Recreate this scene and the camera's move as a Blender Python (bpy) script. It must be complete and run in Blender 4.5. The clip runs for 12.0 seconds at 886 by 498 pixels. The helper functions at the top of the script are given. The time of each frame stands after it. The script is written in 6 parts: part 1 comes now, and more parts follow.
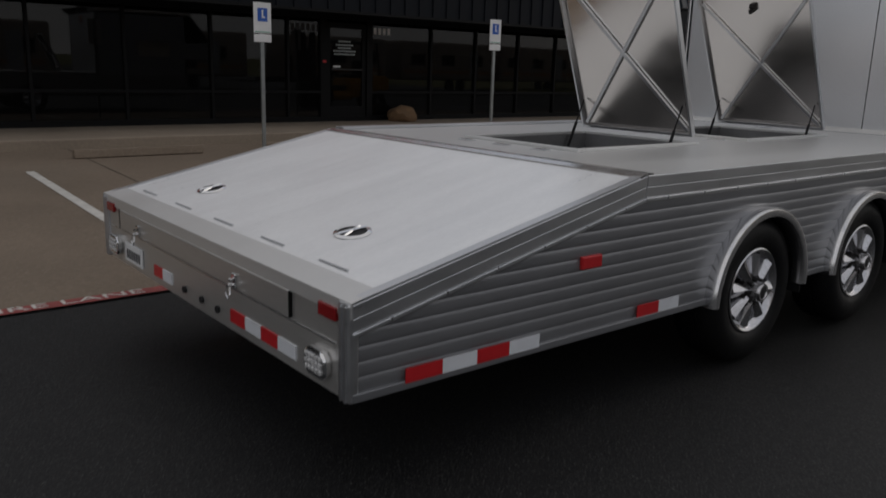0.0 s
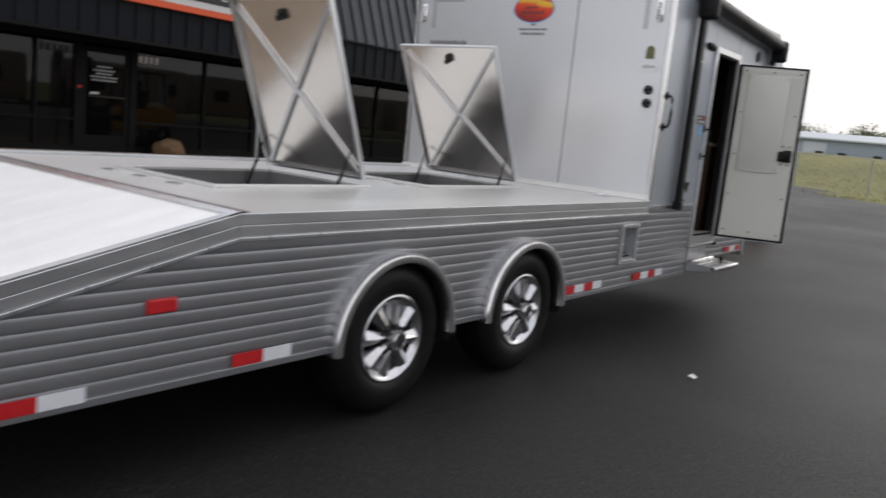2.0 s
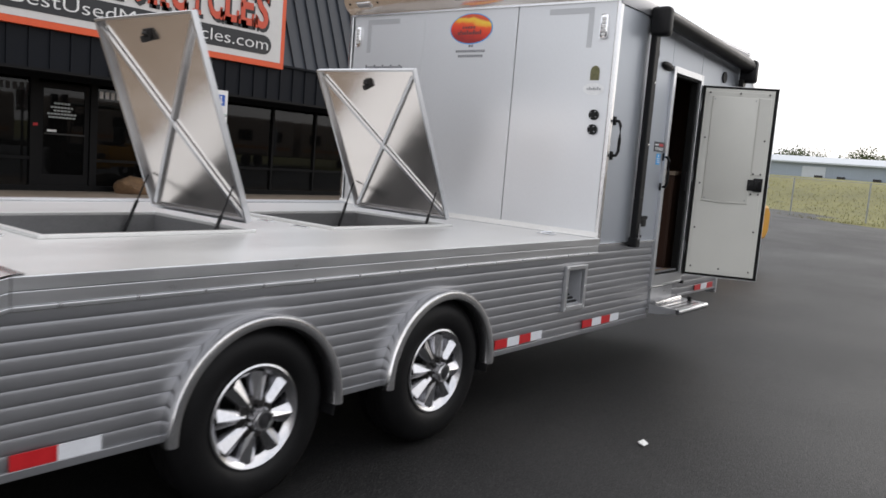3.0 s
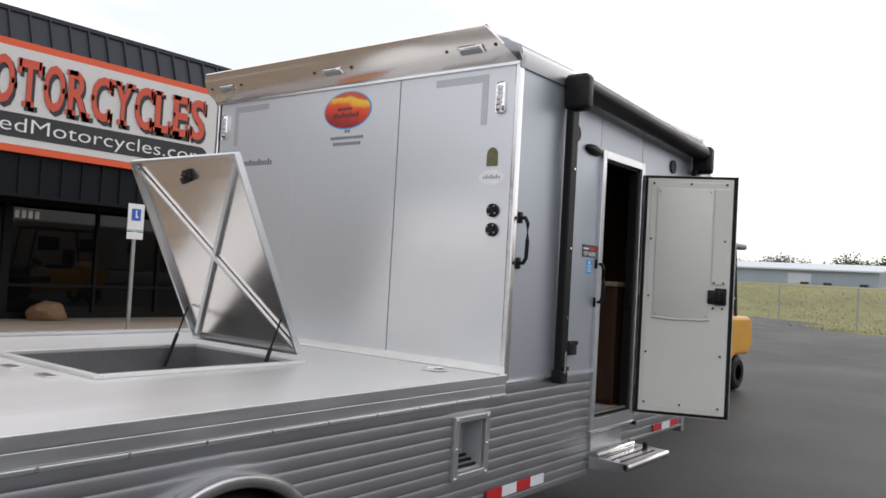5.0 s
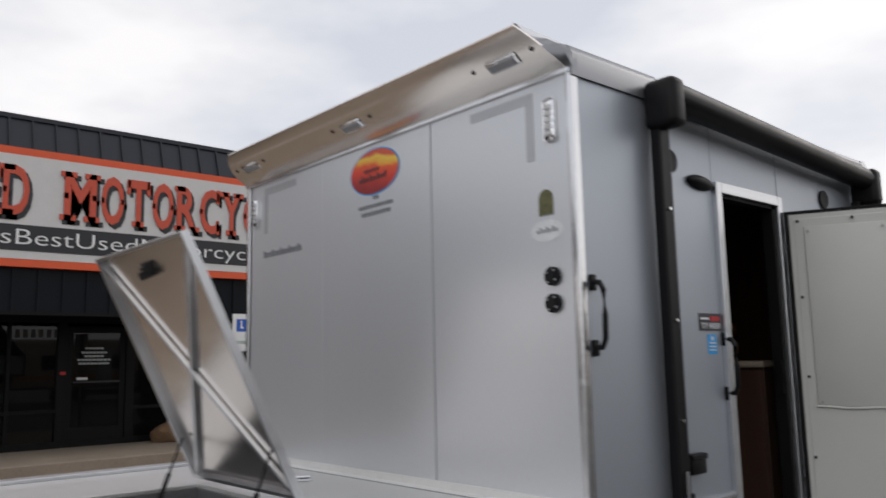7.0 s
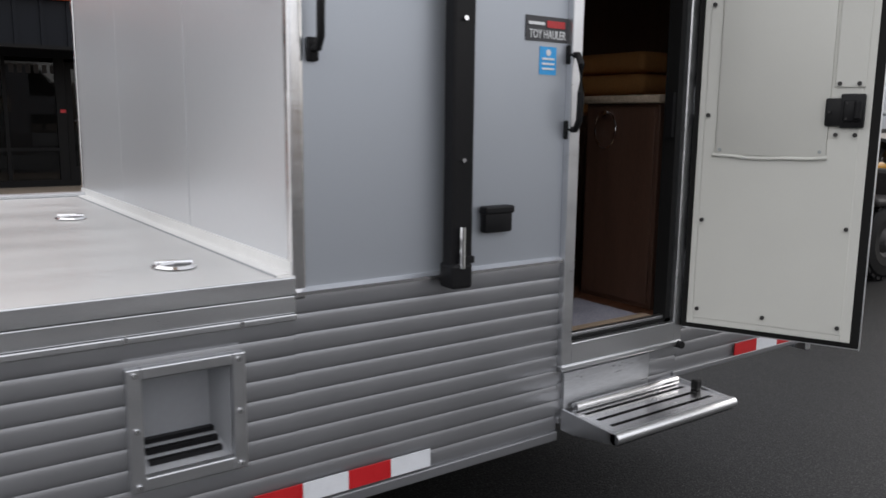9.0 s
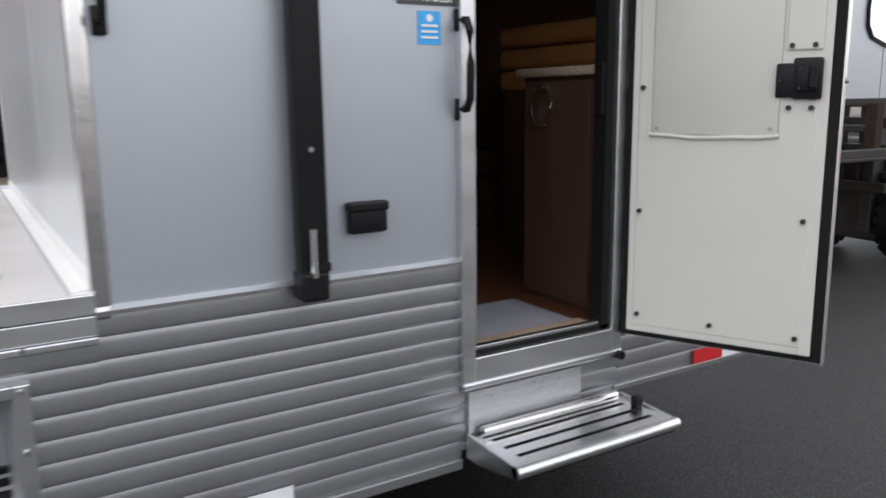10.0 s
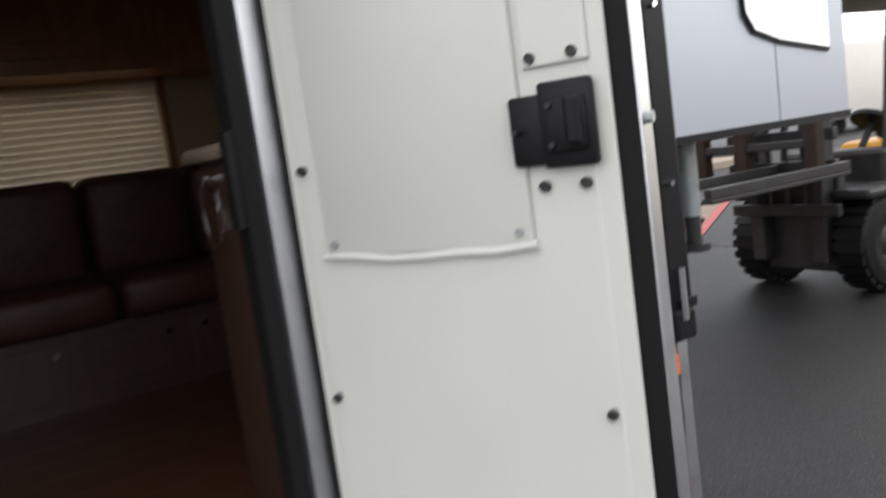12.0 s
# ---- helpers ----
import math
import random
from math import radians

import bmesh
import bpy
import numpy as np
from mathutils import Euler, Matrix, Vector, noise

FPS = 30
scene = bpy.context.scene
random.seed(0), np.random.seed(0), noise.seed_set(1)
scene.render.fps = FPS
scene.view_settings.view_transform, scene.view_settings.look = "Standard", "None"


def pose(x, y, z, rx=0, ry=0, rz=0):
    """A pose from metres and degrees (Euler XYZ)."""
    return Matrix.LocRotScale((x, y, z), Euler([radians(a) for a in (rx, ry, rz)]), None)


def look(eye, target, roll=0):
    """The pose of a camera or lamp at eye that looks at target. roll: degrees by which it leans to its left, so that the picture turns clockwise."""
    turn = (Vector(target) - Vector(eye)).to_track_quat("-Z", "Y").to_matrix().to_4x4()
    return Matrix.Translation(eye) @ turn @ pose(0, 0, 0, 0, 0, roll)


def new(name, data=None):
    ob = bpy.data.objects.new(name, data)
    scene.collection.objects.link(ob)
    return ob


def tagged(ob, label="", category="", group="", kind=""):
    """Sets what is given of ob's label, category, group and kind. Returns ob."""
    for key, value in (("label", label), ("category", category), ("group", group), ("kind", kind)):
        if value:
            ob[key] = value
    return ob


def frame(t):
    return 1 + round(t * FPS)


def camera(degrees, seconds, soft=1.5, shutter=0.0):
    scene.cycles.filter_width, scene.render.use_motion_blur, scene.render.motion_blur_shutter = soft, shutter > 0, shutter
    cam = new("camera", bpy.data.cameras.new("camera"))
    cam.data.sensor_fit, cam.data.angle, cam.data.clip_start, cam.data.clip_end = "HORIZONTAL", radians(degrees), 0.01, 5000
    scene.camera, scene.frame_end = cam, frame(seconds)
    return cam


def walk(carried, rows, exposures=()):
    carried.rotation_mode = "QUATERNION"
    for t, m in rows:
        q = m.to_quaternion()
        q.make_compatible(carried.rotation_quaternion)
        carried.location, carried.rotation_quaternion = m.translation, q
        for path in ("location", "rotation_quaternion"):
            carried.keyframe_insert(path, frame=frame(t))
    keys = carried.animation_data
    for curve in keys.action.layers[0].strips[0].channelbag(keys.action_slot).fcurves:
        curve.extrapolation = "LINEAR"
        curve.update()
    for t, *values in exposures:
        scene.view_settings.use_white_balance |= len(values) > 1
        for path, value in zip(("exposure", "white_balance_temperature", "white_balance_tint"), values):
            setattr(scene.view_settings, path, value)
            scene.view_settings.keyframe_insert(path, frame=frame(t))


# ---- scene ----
cam = camera(58.4, 12.0, soft=1.6, shutter=0.5)
PATH = [
    (0, (0.046, 0.118, 1.491), (1.282, 1.626, 1.045), 1.7),
    (0.3, (-0.021, 0.012, 1.468), (1.212, 1.511, 0.984), 2.2),
    (0.5, (-0.010, -0.081, 1.478), (1.274, 1.368, 0.976), 2.0),
    (1, (0.068, -0.293, 1.525), (1.458, 1.085, 1.112), 0.9),
    (1.5, (0.437, -0.478, 1.558), (1.934, 0.810, 1.242), 6.6),
    (2, (0.888, -0.356, 1.487), (2.456, 0.847, 1.181), 5.7),
    (2.5, (1.286, -0.386, 1.517), (2.948, 0.707, 1.312), 4.1),
    (3, (1.772, -0.359, 1.542), (3.338, 0.863, 1.312), 4.6),
    (3.5, (2.232, -0.288, 1.543), (3.885, 0.831, 1.432), 4.3),
    (3.6, (2.325, -0.266, 1.551), (3.977, 0.854, 1.460), 4.4),
    (3.7, (2.374, -0.278, 1.553), (4.034, 0.833, 1.509), 3.2),
    (5.3, (3.545, 0.020, 1.588), (5.102, 1.274, 1.662), 2.5),
    (5.5, (3.668, 0.060, 1.616), (5.227, 1.309, 1.707), 0.6),
    (6, (4.008, 0.162, 1.664), (5.440, 1.545, 1.859), -0.1),
    (6.5, (4.273, 0.259, 1.651), (5.606, 1.725, 1.924), 0.2),
    (7, (4.530, 0.361, 1.608), (5.833, 1.852, 1.889), -1.2),
    (7.1, (4.635, 0.343, 1.594), (5.998, 1.790, 1.814), -0.8),
    (7.5, (4.929, 0.361, 1.497), (6.288, 1.827, 1.540), -0.9),
    (7.6, (5.006, 0.371, 1.495), (6.350, 1.850, 1.439), -0.3),
    (9.5, (6.249, 0.310, 1.466), (7.322, 1.960, 1.111), -0.2),
    (9.9, (6.503, 0.327, 1.488), (7.525, 2.003, 1.101), -1.1),
    (10, (6.566, 0.352, 1.476), (7.597, 2.025, 1.102), -0.7),
    (10.5, (6.927, 0.474, 1.481), (8.036, 2.077, 1.033), -2.3),
    (11, (7.336, 0.530, 1.485), (8.245, 2.265, 1.079), -1.4),
    (11.5, (7.625, 0.703, 1.473), (8.528, 2.443, 1.078), -5.5),
    (12, (7.849, 0.937, 1.508), (8.931, 2.600, 1.255), -7.9),
]
EXPOSURES = [(0.0, -1.68), (0.3, -1.6), (0.5, -1.5), (1.0, -1.22), (1.5, -0.75), (2.0, -0.5), (2.5, -0.3), (3.5, -0.15), (5.5, -0.30), (6.0, -0.48), (6.5, -0.60), (7.0, -0.73), (7.5, -1.02), (9.3, 0.10), (10.0, 0.35), (11.0, 0.62), (12.0, 0.66)]
walk(cam, [(t, look(eye, target, roll)) for t, eye, target, roll in PATH], EXPOSURES)

# ---- sky and sun: bright overcast evening ----
world = bpy.data.worlds.new("overcast_sky")
world.use_nodes = True
scene.world = world
wn, wl = world.node_tree.nodes, world.node_tree.links
wn.clear()
w_out, w_bg = wn.new("ShaderNodeOutputWorld"), wn.new("ShaderNodeBackground")
w_sky = wn.new("ShaderNodeTexSky")
w_sky.sky_type, w_sky.sun_disc = "NISHITA", False
w_sky.sun_elevation, w_sky.sun_rotation = radians(22), radians(100)
w_tc, w_noise, w_ramp = wn.new("ShaderNodeTexCoord"), wn.new("ShaderNodeTexNoise"), wn.new("ShaderNodeValToRGB")
w_map = wn.new("ShaderNodeMapping")
w_map.inputs["Scale"].default_value = (1.0, 1.0, 2.6)
w_noise.inputs["Scale"].default_value, w_noise.inputs["Detail"].default_value = 2.2, 5
w_ramp.color_ramp.elements[0].position, w_ramp.color_ramp.elements[0].color = 0.36, (7.9, 8.2, 9.0, 1)
w_ramp.color_ramp.elements[1].position, w_ramp.color_ramp.elements[1].color = 0.60, (12.2, 11.9, 11.9, 1)
w_mix = wn.new("ShaderNodeMix")
w_mix.data_type = "RGBA"
w_mix.inputs[0].default_value = 0.88
wl.new(w_tc.outputs["Generated"], w_map.inputs["Vector"])
wl.new(w_map.outputs["Vector"], w_noise.inputs["Vector"])
wl.new(w_noise.outputs["Fac"], w_ramp.inputs["Fac"])
wl.new(w_sky.outputs["Color"], w_mix.inputs[6])
wl.new(w_ramp.outputs["Color"], w_mix.inputs[7])
wl.new(w_mix.outputs[2], w_bg.inputs["Color"])
w_bg.inputs["Strength"].default_value = 0.15
wl.new(w_bg.outputs[0], w_out.inputs[0])
sun = new("sun", bpy.data.lights.new("sun", "SUN"))
sun.data.energy, sun.data.angle, sun.data.color = 0.6, radians(25), (1.0, 0.93, 0.86)
sun.matrix_world = look((20, -4, 12), (0, 0, 0))


# ---- materials ----
def mat(name, color, rough=0.5, metal=0.0, var=0.12, scale=6.0, fine=60.0, bump=0.0, stretch=(1, 1, 1), rvar=0.1, coat=0.0, random_tint=0.0, spec=0.5):
    m = bpy.data.materials.new(name)
    m.use_nodes = True
    n, l = m.node_tree.nodes, m.node_tree.links
    b = n["Principled BSDF"]
    tc, mp = n.new("ShaderNodeTexCoord"), n.new("ShaderNodeMapping")
    mp.inputs["Scale"].default_value = stretch
    l.new(tc.outputs["Object"], mp.inputs["Vector"])
    big, small = n.new("ShaderNodeTexNoise"), n.new("ShaderNodeTexNoise")
    big.inputs["Scale"].default_value, big.inputs["Detail"].default_value = scale, 4
    small.inputs["Scale"].default_value, small.inputs["Detail"].default_value = fine, 3
    for t in (big, small):
        l.new(mp.outputs["Vector"], t.inputs["Vector"])
    add = n.new("ShaderNodeMath")
    add.operation = "ADD"
    l.new(big.outputs["Fac"], add.inputs[0])
    l.new(small.outputs["Fac"], add.inputs[1])
    last = add
    if random_tint:
        info, sc, ad2 = n.new("ShaderNodeObjectInfo"), n.new("ShaderNodeMath"), n.new("ShaderNodeMath")
        sc.operation, ad2.operation = "MULTIPLY_ADD", "ADD"
        sc.inputs[1].default_value, sc.inputs[2].default_value = random_tint, -random_tint / 2
        l.new(info.outputs["Random"], sc.inputs[0])
        l.new(add.outputs[0], ad2.inputs[0])
        l.new(sc.outputs[0], ad2.inputs[1])
        last = ad2
    rng = n.new("ShaderNodeMapRange")
    rng.inputs["From Min"].default_value, rng.inputs["From Max"].default_value = 0.6, 1.4
    rng.inputs["To Min"].default_value, rng.inputs["To Max"].default_value = 1 - var, 1 + var
    l.new(last.outputs[0], rng.inputs["Value"])
    mul = n.new("ShaderNodeVectorMath")
    mul.operation = "MULTIPLY"
    mul.inputs[0].default_value = color
    l.new(rng.outputs[0], mul.inputs[1])
    l.new(mul.outputs[0], b.inputs["Base Color"])
    rr = n.new("ShaderNodeMapRange")
    rr.inputs["From Min"].default_value, rr.inputs["From Max"].default_value = 0.6, 1.4
    rr.inputs["To Min"].default_value, rr.inputs["To Max"].default_value = max(0.02, rough - rvar), min(1, rough + rvar)
    l.new(add.outputs[0], rr.inputs["Value"])
    l.new(rr.outputs[0], b.inputs["Roughness"])
    b.inputs["Metallic"].default_value = metal
    b.inputs["Specular IOR Level"].default_value = spec
    if coat:
        b.inputs["Coat Weight"].default_value = coat
    if bump:
        bp = n.new("ShaderNodeBump")
        bp.inputs["Strength"].default_value, bp.inputs["Distance"].default_value = bump, 0.004
        l.new(small.outputs["Fac"], bp.inputs["Height"])
        l.new(bp.outputs[0], b.inputs["Normal"])
    return m


M_ALU = mat("brushed_aluminium", (0.66, 0.67, 0.69), 0.34, 1.0, 0.07, 3, 90, 0.04, (1, 6, 6), 0.08)
M_POLISH = mat("polished_aluminium", (0.74, 0.74, 0.75), 0.22, 1.0, 0.06, 4, 40, 0.0, (1, 5, 5), 0.07)
M_DECK = mat("deck_aluminium", (0.71, 0.71, 0.70), 0.36, 0.55, 0.05, 1.5, 60, 0.02, (0.5, 3, 3), 0.07)
M_RAMP = mat("ramp_aluminium", (0.94, 0.94, 0.94), 0.34, 1.0, 0.06, 1.2, 26, 0.0, (0.25, 7, 7), 0.08, random_tint=0.3)
# Skirt and roof-edge aluminium, darkened in colour for the dark surroundings it mirrors.
M_RIB = mat("darkened_aluminium", (0.295, 0.30, 0.315), 0.36, 0.7, 0.07, 1.2, 9, 0.0, (0.5, 1, 1), 0.03, spec=0.3)
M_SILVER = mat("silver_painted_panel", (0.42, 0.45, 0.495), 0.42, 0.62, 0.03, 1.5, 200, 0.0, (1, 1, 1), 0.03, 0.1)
# Back wall silver: deck light it reflects is put into a lighter colour.
M_BACK = mat("deck_lit_silver_panel", (0.70, 0.715, 0.74), 0.31, 0.5, 0.03, 1.0, 120, 0.0, (1, 1, 0.3), 0.03)
# Aluminium of hatch wells and deck ring pans, their shade in the colour.
M_WELL = mat("shaded_recess_lining", (0.27, 0.27, 0.275), 0.42, 0.7, 0.15, 3, 60, 0.05)
# Warm tint puts the reflected warm sky into the lid and brow colour.
M_LID = mat("warm_tinted_aluminium", (0.88, 0.835, 0.795), 0.20, 1.0, 0.06, 3, 80, 0.02, (1, 1, 4), 0.06)
M_GREY = mat("grey_tape", (0.34, 0.35, 0.37), 0.45, 0.2, 0.05)
M_TAPE = mat("silver_grey_tape", (0.50, 0.51, 0.53), 0.40, 0.6, 0.05)
M_BLACK = mat("black_powder_coat", (0.008, 0.008, 0.009), 0.40, 0.0, 0.2, 5, 150, 0.03, spec=0.18)
M_BLKPL = mat("black_plastic", (0.009, 0.009, 0.010), 0.45, 0.0, 0.2, spec=0.2)
M_RUBBER = mat("black_rubber", (0.006, 0.006, 0.0065), 0.48, 0.0, 0.25, 9, 60, 0.10, spec=0.2)
M_SEAL = mat("dark_seal", (0.009, 0.009, 0.009), 0.6, spec=0.15)
M_CHROME = mat("chrome", (0.85, 0.85, 0.86), 0.08, 1.0, 0.04, 6, 60, 0, (1, 1, 1), 0.04)
M_DARKSTEEL = mat("dark_underbody_steel", (0.03, 0.03, 0.032), 0.6, 0.3, 0.3, spec=0.2)
M_RED = mat("red_reflector", (0.50, 0.015, 0.02), 0.35, 0.0, 0.12, 20, 300)
M_WHITE = mat("white_reflector", (0.72, 0.74, 0.78), 0.35, 0.0, 0.08, 20, 300)
M_AMBER = mat("amber_reflector", (0.9, 0.16, 0.02), 0.3, 0.0, 0.1, 20, 200)
M_LENS = mat("clear_lens", (0.62, 0.62, 0.62), 0.2, 0.3, 0.25, 40, 160, 0.3)
M_REDLENS = mat("red_lens", (0.25, 0.01, 0.012), 0.2)
M_DOOR = mat("off_white_vinyl_door", (0.60, 0.60, 0.56), 0.42, 0.0, 0.035, 4, 420, 0.12, (1, 1, 1), 0.04)
M_INK = mat("dark_lettering", (0.05, 0.05, 0.055), 0.5)
M_BLUE = mat("blue_sticker", (0.03, 0.36, 0.78), 0.35)
M_WSTICK = mat("white_sticker", (0.78, 0.79, 0.8), 0.4)
M_GOLD = mat("olive_gold_badge", (0.13, 0.125, 0.055), 0.4, 0.2, 0.4, 40, 160)
M_WOODF = mat("wood_floor", (0.12, 0.048, 0.024), 0.34, 0.0, 0.24, 3, 30, 0.05, (1, 8, 1), 0.08, 0.2)
# Walnut; also the shaded wood of the front wall and side core.
M_CAB = mat("walnut_and_shaded_wood", (0.075, 0.040, 0.028), 0.40, 0.0, 0.3, 4, 50, 0.05, (6, 6, 0.6), 0.06)
# Cabinet brown, brightened in the colour for light inside the trailer.
M_CABM = mat("brightened_brown", (0.36, 0.165, 0.062), 0.40, 0.0, 0.3, 4, 50, 0.05, (6, 6, 0.6), 0.06)
M_SOFA = mat("brown_leather", (0.076, 0.030, 0.018), 0.5, 0.0, 0.35, 8, 60, 0.4)
M_TANC = mat("tan_cushion", (0.50, 0.25, 0.09), 0.8, 0.0, 0.2, 5, 120, 0.2)
M_BEIGE = mat("beige_wall", (0.62, 0.46, 0.27), 0.6, 0.0, 0.1)
M_BLIND = mat("cream_blind", (0.86, 0.82, 0.74), 0.7, 0.0, 0.05)
M_COUNTER = mat("speckled_counter", (0.38, 0.31, 0.24), 0.35, 0.0, 0.35, 60, 220)
M_MAT = mat("grey_floor_mat", (0.25, 0.25, 0.30), 0.9, 0.0, 0.2, 12, 160, 0.5)
M_CARPET = mat("threshold_carpet", (0.32, 0.24, 0.17), 0.9, 0.0, 0.3, 30, 200, 0.5)
M_ASPH = mat("asphalt", (0.0085, 0.0088, 0.0095), 0.57, 0.0, 0.5, 0.35, 110, 0.8, (1, 1, 1), 0.12, spec=0.28)
M_CONC = mat("concrete_paving", (0.21, 0.165, 0.125), 0.85, 0.0, 0.22, 0.8, 25, 0.2, spec=0.25)
M_WALK = mat("concrete_walk", (0.27, 0.22, 0.17), 0.85, 0.0, 0.18, 1.2, 30, 0.2)
M_KERBRED = mat("red_kerb_paint", (0.31, 0.065, 0.06), 0.7, 0.0, 0.35, 8, 60, 0.2)
M_LINE = mat("white_line_paint", (0.62, 0.60, 0.56), 0.7, 0.0, 0.2, 6, 50)
M_GRASS = mat("dry_green_grass", (0.19, 0.182, 0.066), 0.95, 0.0, 0.35, 0.12, 1.4, 0.4)
M_METALROOF = mat("slate_blue_metal_roof", (0.026, 0.031, 0.040), 0.45, 0.15, 0.12, 2, 30, spec=0.35)
M_FASCIA = mat("charcoal_metal_fascia", (0.007, 0.0085, 0.012), 0.5, 0.1, 0.15, 2, 30, spec=0.15)
M_SIGNW = mat("sign_white_face", (0.62, 0.61, 0.60), 0.4, 0.0, 0.05)
M_SIGNO = mat("sign_orange_border", (0.70, 0.09, 0.02), 0.4, 0.0, 0.08)
M_SIGNR = mat("sign_red_letters", (0.56, 0.07, 0.03), 0.4, 0.0, 0.1)
M_SIGNK = mat("sign_black_band", (0.012, 0.013, 0.016), 0.4, 0.0, 0.1)
M_SIGNT = mat("sign_white_letters", (0.78, 0.78, 0.78), 0.45, 0.0, 0.05)
M_FRAME = mat("dark_window_frame", (0.006, 0.006, 0.0065), 0.5, 0.0, 0.2, spec=0.15)
# Shop room's dimness is put into this near-black; apron joints share it.
M_INT = mat("dim_room_and_joint_black", (0.010, 0.009, 0.009), 0.9, 0.0, 0.4, 0.6, 4)
M_ROCK = mat("brown_boulder", (0.16, 0.095, 0.05), 0.9, 0.0, 0.35, 4, 20, 0.6)
M_GALV = mat("galvanised_post", (0.34, 0.36, 0.36), 0.45, 0.7, 0.15, 8, 60)
M_SHED = mat("pale_blue_metal_siding", (0.30, 0.35, 0.41), 0.5, 0.1, 0.06, 0.4, 8)
M_SHEDR = mat("pale_metal_roof", (0.50, 0.54, 0.58), 0.45, 0.2, 0.06, 0.4, 8)
# Leaf green lightened to carry the haze of distance.
M_LEAF = mat("hazed_leaf_green", (0.085, 0.105, 0.045), 0.8, 0.0, 0.5, 3, 12)
M_BARK = mat("grey_bark", (0.09, 0.07, 0.055), 0.9, 0.0, 0.3, 6, 30)
M_YEL = mat("forklift_yellow", (0.62, 0.30, 0.015), 0.4, 0.0, 0.15, 4, 40)
M_CANOPY = mat("grey_green_canopy", (0.13, 0.15, 0.13), 0.5, 0.0, 0.15)
M_STEEL = mat("worn_dark_steel", (0.035, 0.033, 0.033), 0.5, 0.5, 0.4, 6, 40, 0.1)
M_CHAIN = mat("galvanised_chain", (0.45, 0.43, 0.38), 0.35, 0.9, 0.2, 30, 90)
M_RVW = mat("white_rv_panel", (0.62, 0.58, 0.54), 0.45, 0.0, 0.06)
M_SPOKE = mat("cast_wheel_aluminium", (0.64, 0.64, 0.66), 0.22, 1.0, 0.08, 8, 60, 0.0, (1, 1, 1), 0.05)
M_REARP = mat("polished_rear_panel", (0.58, 0.57, 0.55), 0.32, 0.7, 0.08, 2, 30, 0.0, (1, 0.4, 5), 0.05)
M_BARS = mat("faded_lettering", (0.16, 0.165, 0.18), 0.5)
M_RUST = mat("dark_rusty_steel", (0.030, 0.019, 0.014), 0.7, 0.2, 0.4, 8, 50, 0.2, spec=0.2)
M_FENDER = mat("satin_polished_fender", (0.76, 0.76, 0.77), 0.20, 1.0, 0.08, 6, 40, 0.0, (1, 1, 1), 0.05)
M_BRIGHT = mat("bright_base_angle", (0.78, 0.78, 0.77), 0.45, 0.2, 0.05)
M_RVD = mat("tan_rv_panel", (0.30, 0.25, 0.21), 0.5, 0.0, 0.12, 1.0, 8)
M_SCUFF = mat("scuffed_aluminium", (0.50, 0.51, 0.53), 0.36, 0.9, 0.16, 5, 30, 0.12, (1.2, 1, 7), 0.12)
M_PAPER = mat("paper_scrap", (0.75, 0.75, 0.73), 0.8)


def speckle(m, scale, lo, hi, color, patch):
    """Sparse pale stones and faint worn patches over a material's colour."""
    n, l = m.node_tree.nodes, m.node_tree.links
    b = n["Principled BSDF"]
    src = b.inputs["Base Color"].links[0].from_socket
    tc, nz, rp, mx = n.new("ShaderNodeTexCoord"), n.new("ShaderNodeTexNoise"), n.new("ShaderNodeMapRange"), n.new("ShaderNodeMix")
    nz.inputs["Scale"].default_value, nz.inputs["Detail"].default_value = scale, 1
    l.new(tc.outputs["Object"], nz.inputs["Vector"])
    rp.inputs["From Min"].default_value, rp.inputs["From Max"].default_value = lo, hi
    l.new(nz.outputs["Fac"], rp.inputs["Value"])
    mx.data_type = "RGBA"
    mx.inputs[7].default_value = (*color, 1)
    l.new(rp.outputs[0], mx.inputs[0])
    l.new(src, mx.inputs[6])
    big, rp2, mx2 = n.new("ShaderNodeTexNoise"), n.new("ShaderNodeMapRange"), n.new("ShaderNodeMix")
    big.inputs["Scale"].default_value, big.inputs["Detail"].default_value, big.inputs["Distortion"].default_value = 0.22, 6, 1.5
    l.new(tc.outputs["Object"], big.inputs["Vector"])
    rp2.inputs["From Min"].default_value, rp2.inputs["From Max"].default_value, rp2.inputs["To Max"].default_value = 0.50, 0.72, patch
    l.new(big.outputs["Fac"], rp2.inputs["Value"])
    mx2.data_type = "RGBA"
    mx2.inputs[7].default_value = (*color, 1)
    l.new(rp2.outputs[0], mx2.inputs[0])
    l.new(mx.outputs[2], mx2.inputs[6])
    l.new(mx2.outputs[2], b.inputs["Base Color"])


speckle(M_ASPH, 130.0, 0.57, 0.76, (0.085, 0.083, 0.08), 0.18)
speckle(M_MAT, 130.0, 0.48, 0.66, (0.34, 0.33, 0.37), 0.1)
speckle(M_CONC, 90.0, 0.62, 0.8, (0.33, 0.29, 0.24), 0.25)


def translucent(m, share):
    """Lets daylight glow through a thin sheet."""
    n, l = m.node_tree.nodes, m.node_tree.links
    tr, mx = n.new("ShaderNodeBsdfTranslucent"), n.new("ShaderNodeMixShader")
    l.new(n["Principled BSDF"].inputs["Base Color"].links[0].from_socket, tr.inputs["Color"])
    mx.inputs[0].default_value = share
    l.new(n["Principled BSDF"].outputs[0], mx.inputs[1])
    l.new(tr.outputs[0], mx.inputs[2])
    l.new(mx.outputs[0], n["Material Output"].inputs[0])


translucent(M_BLIND, 0.6)


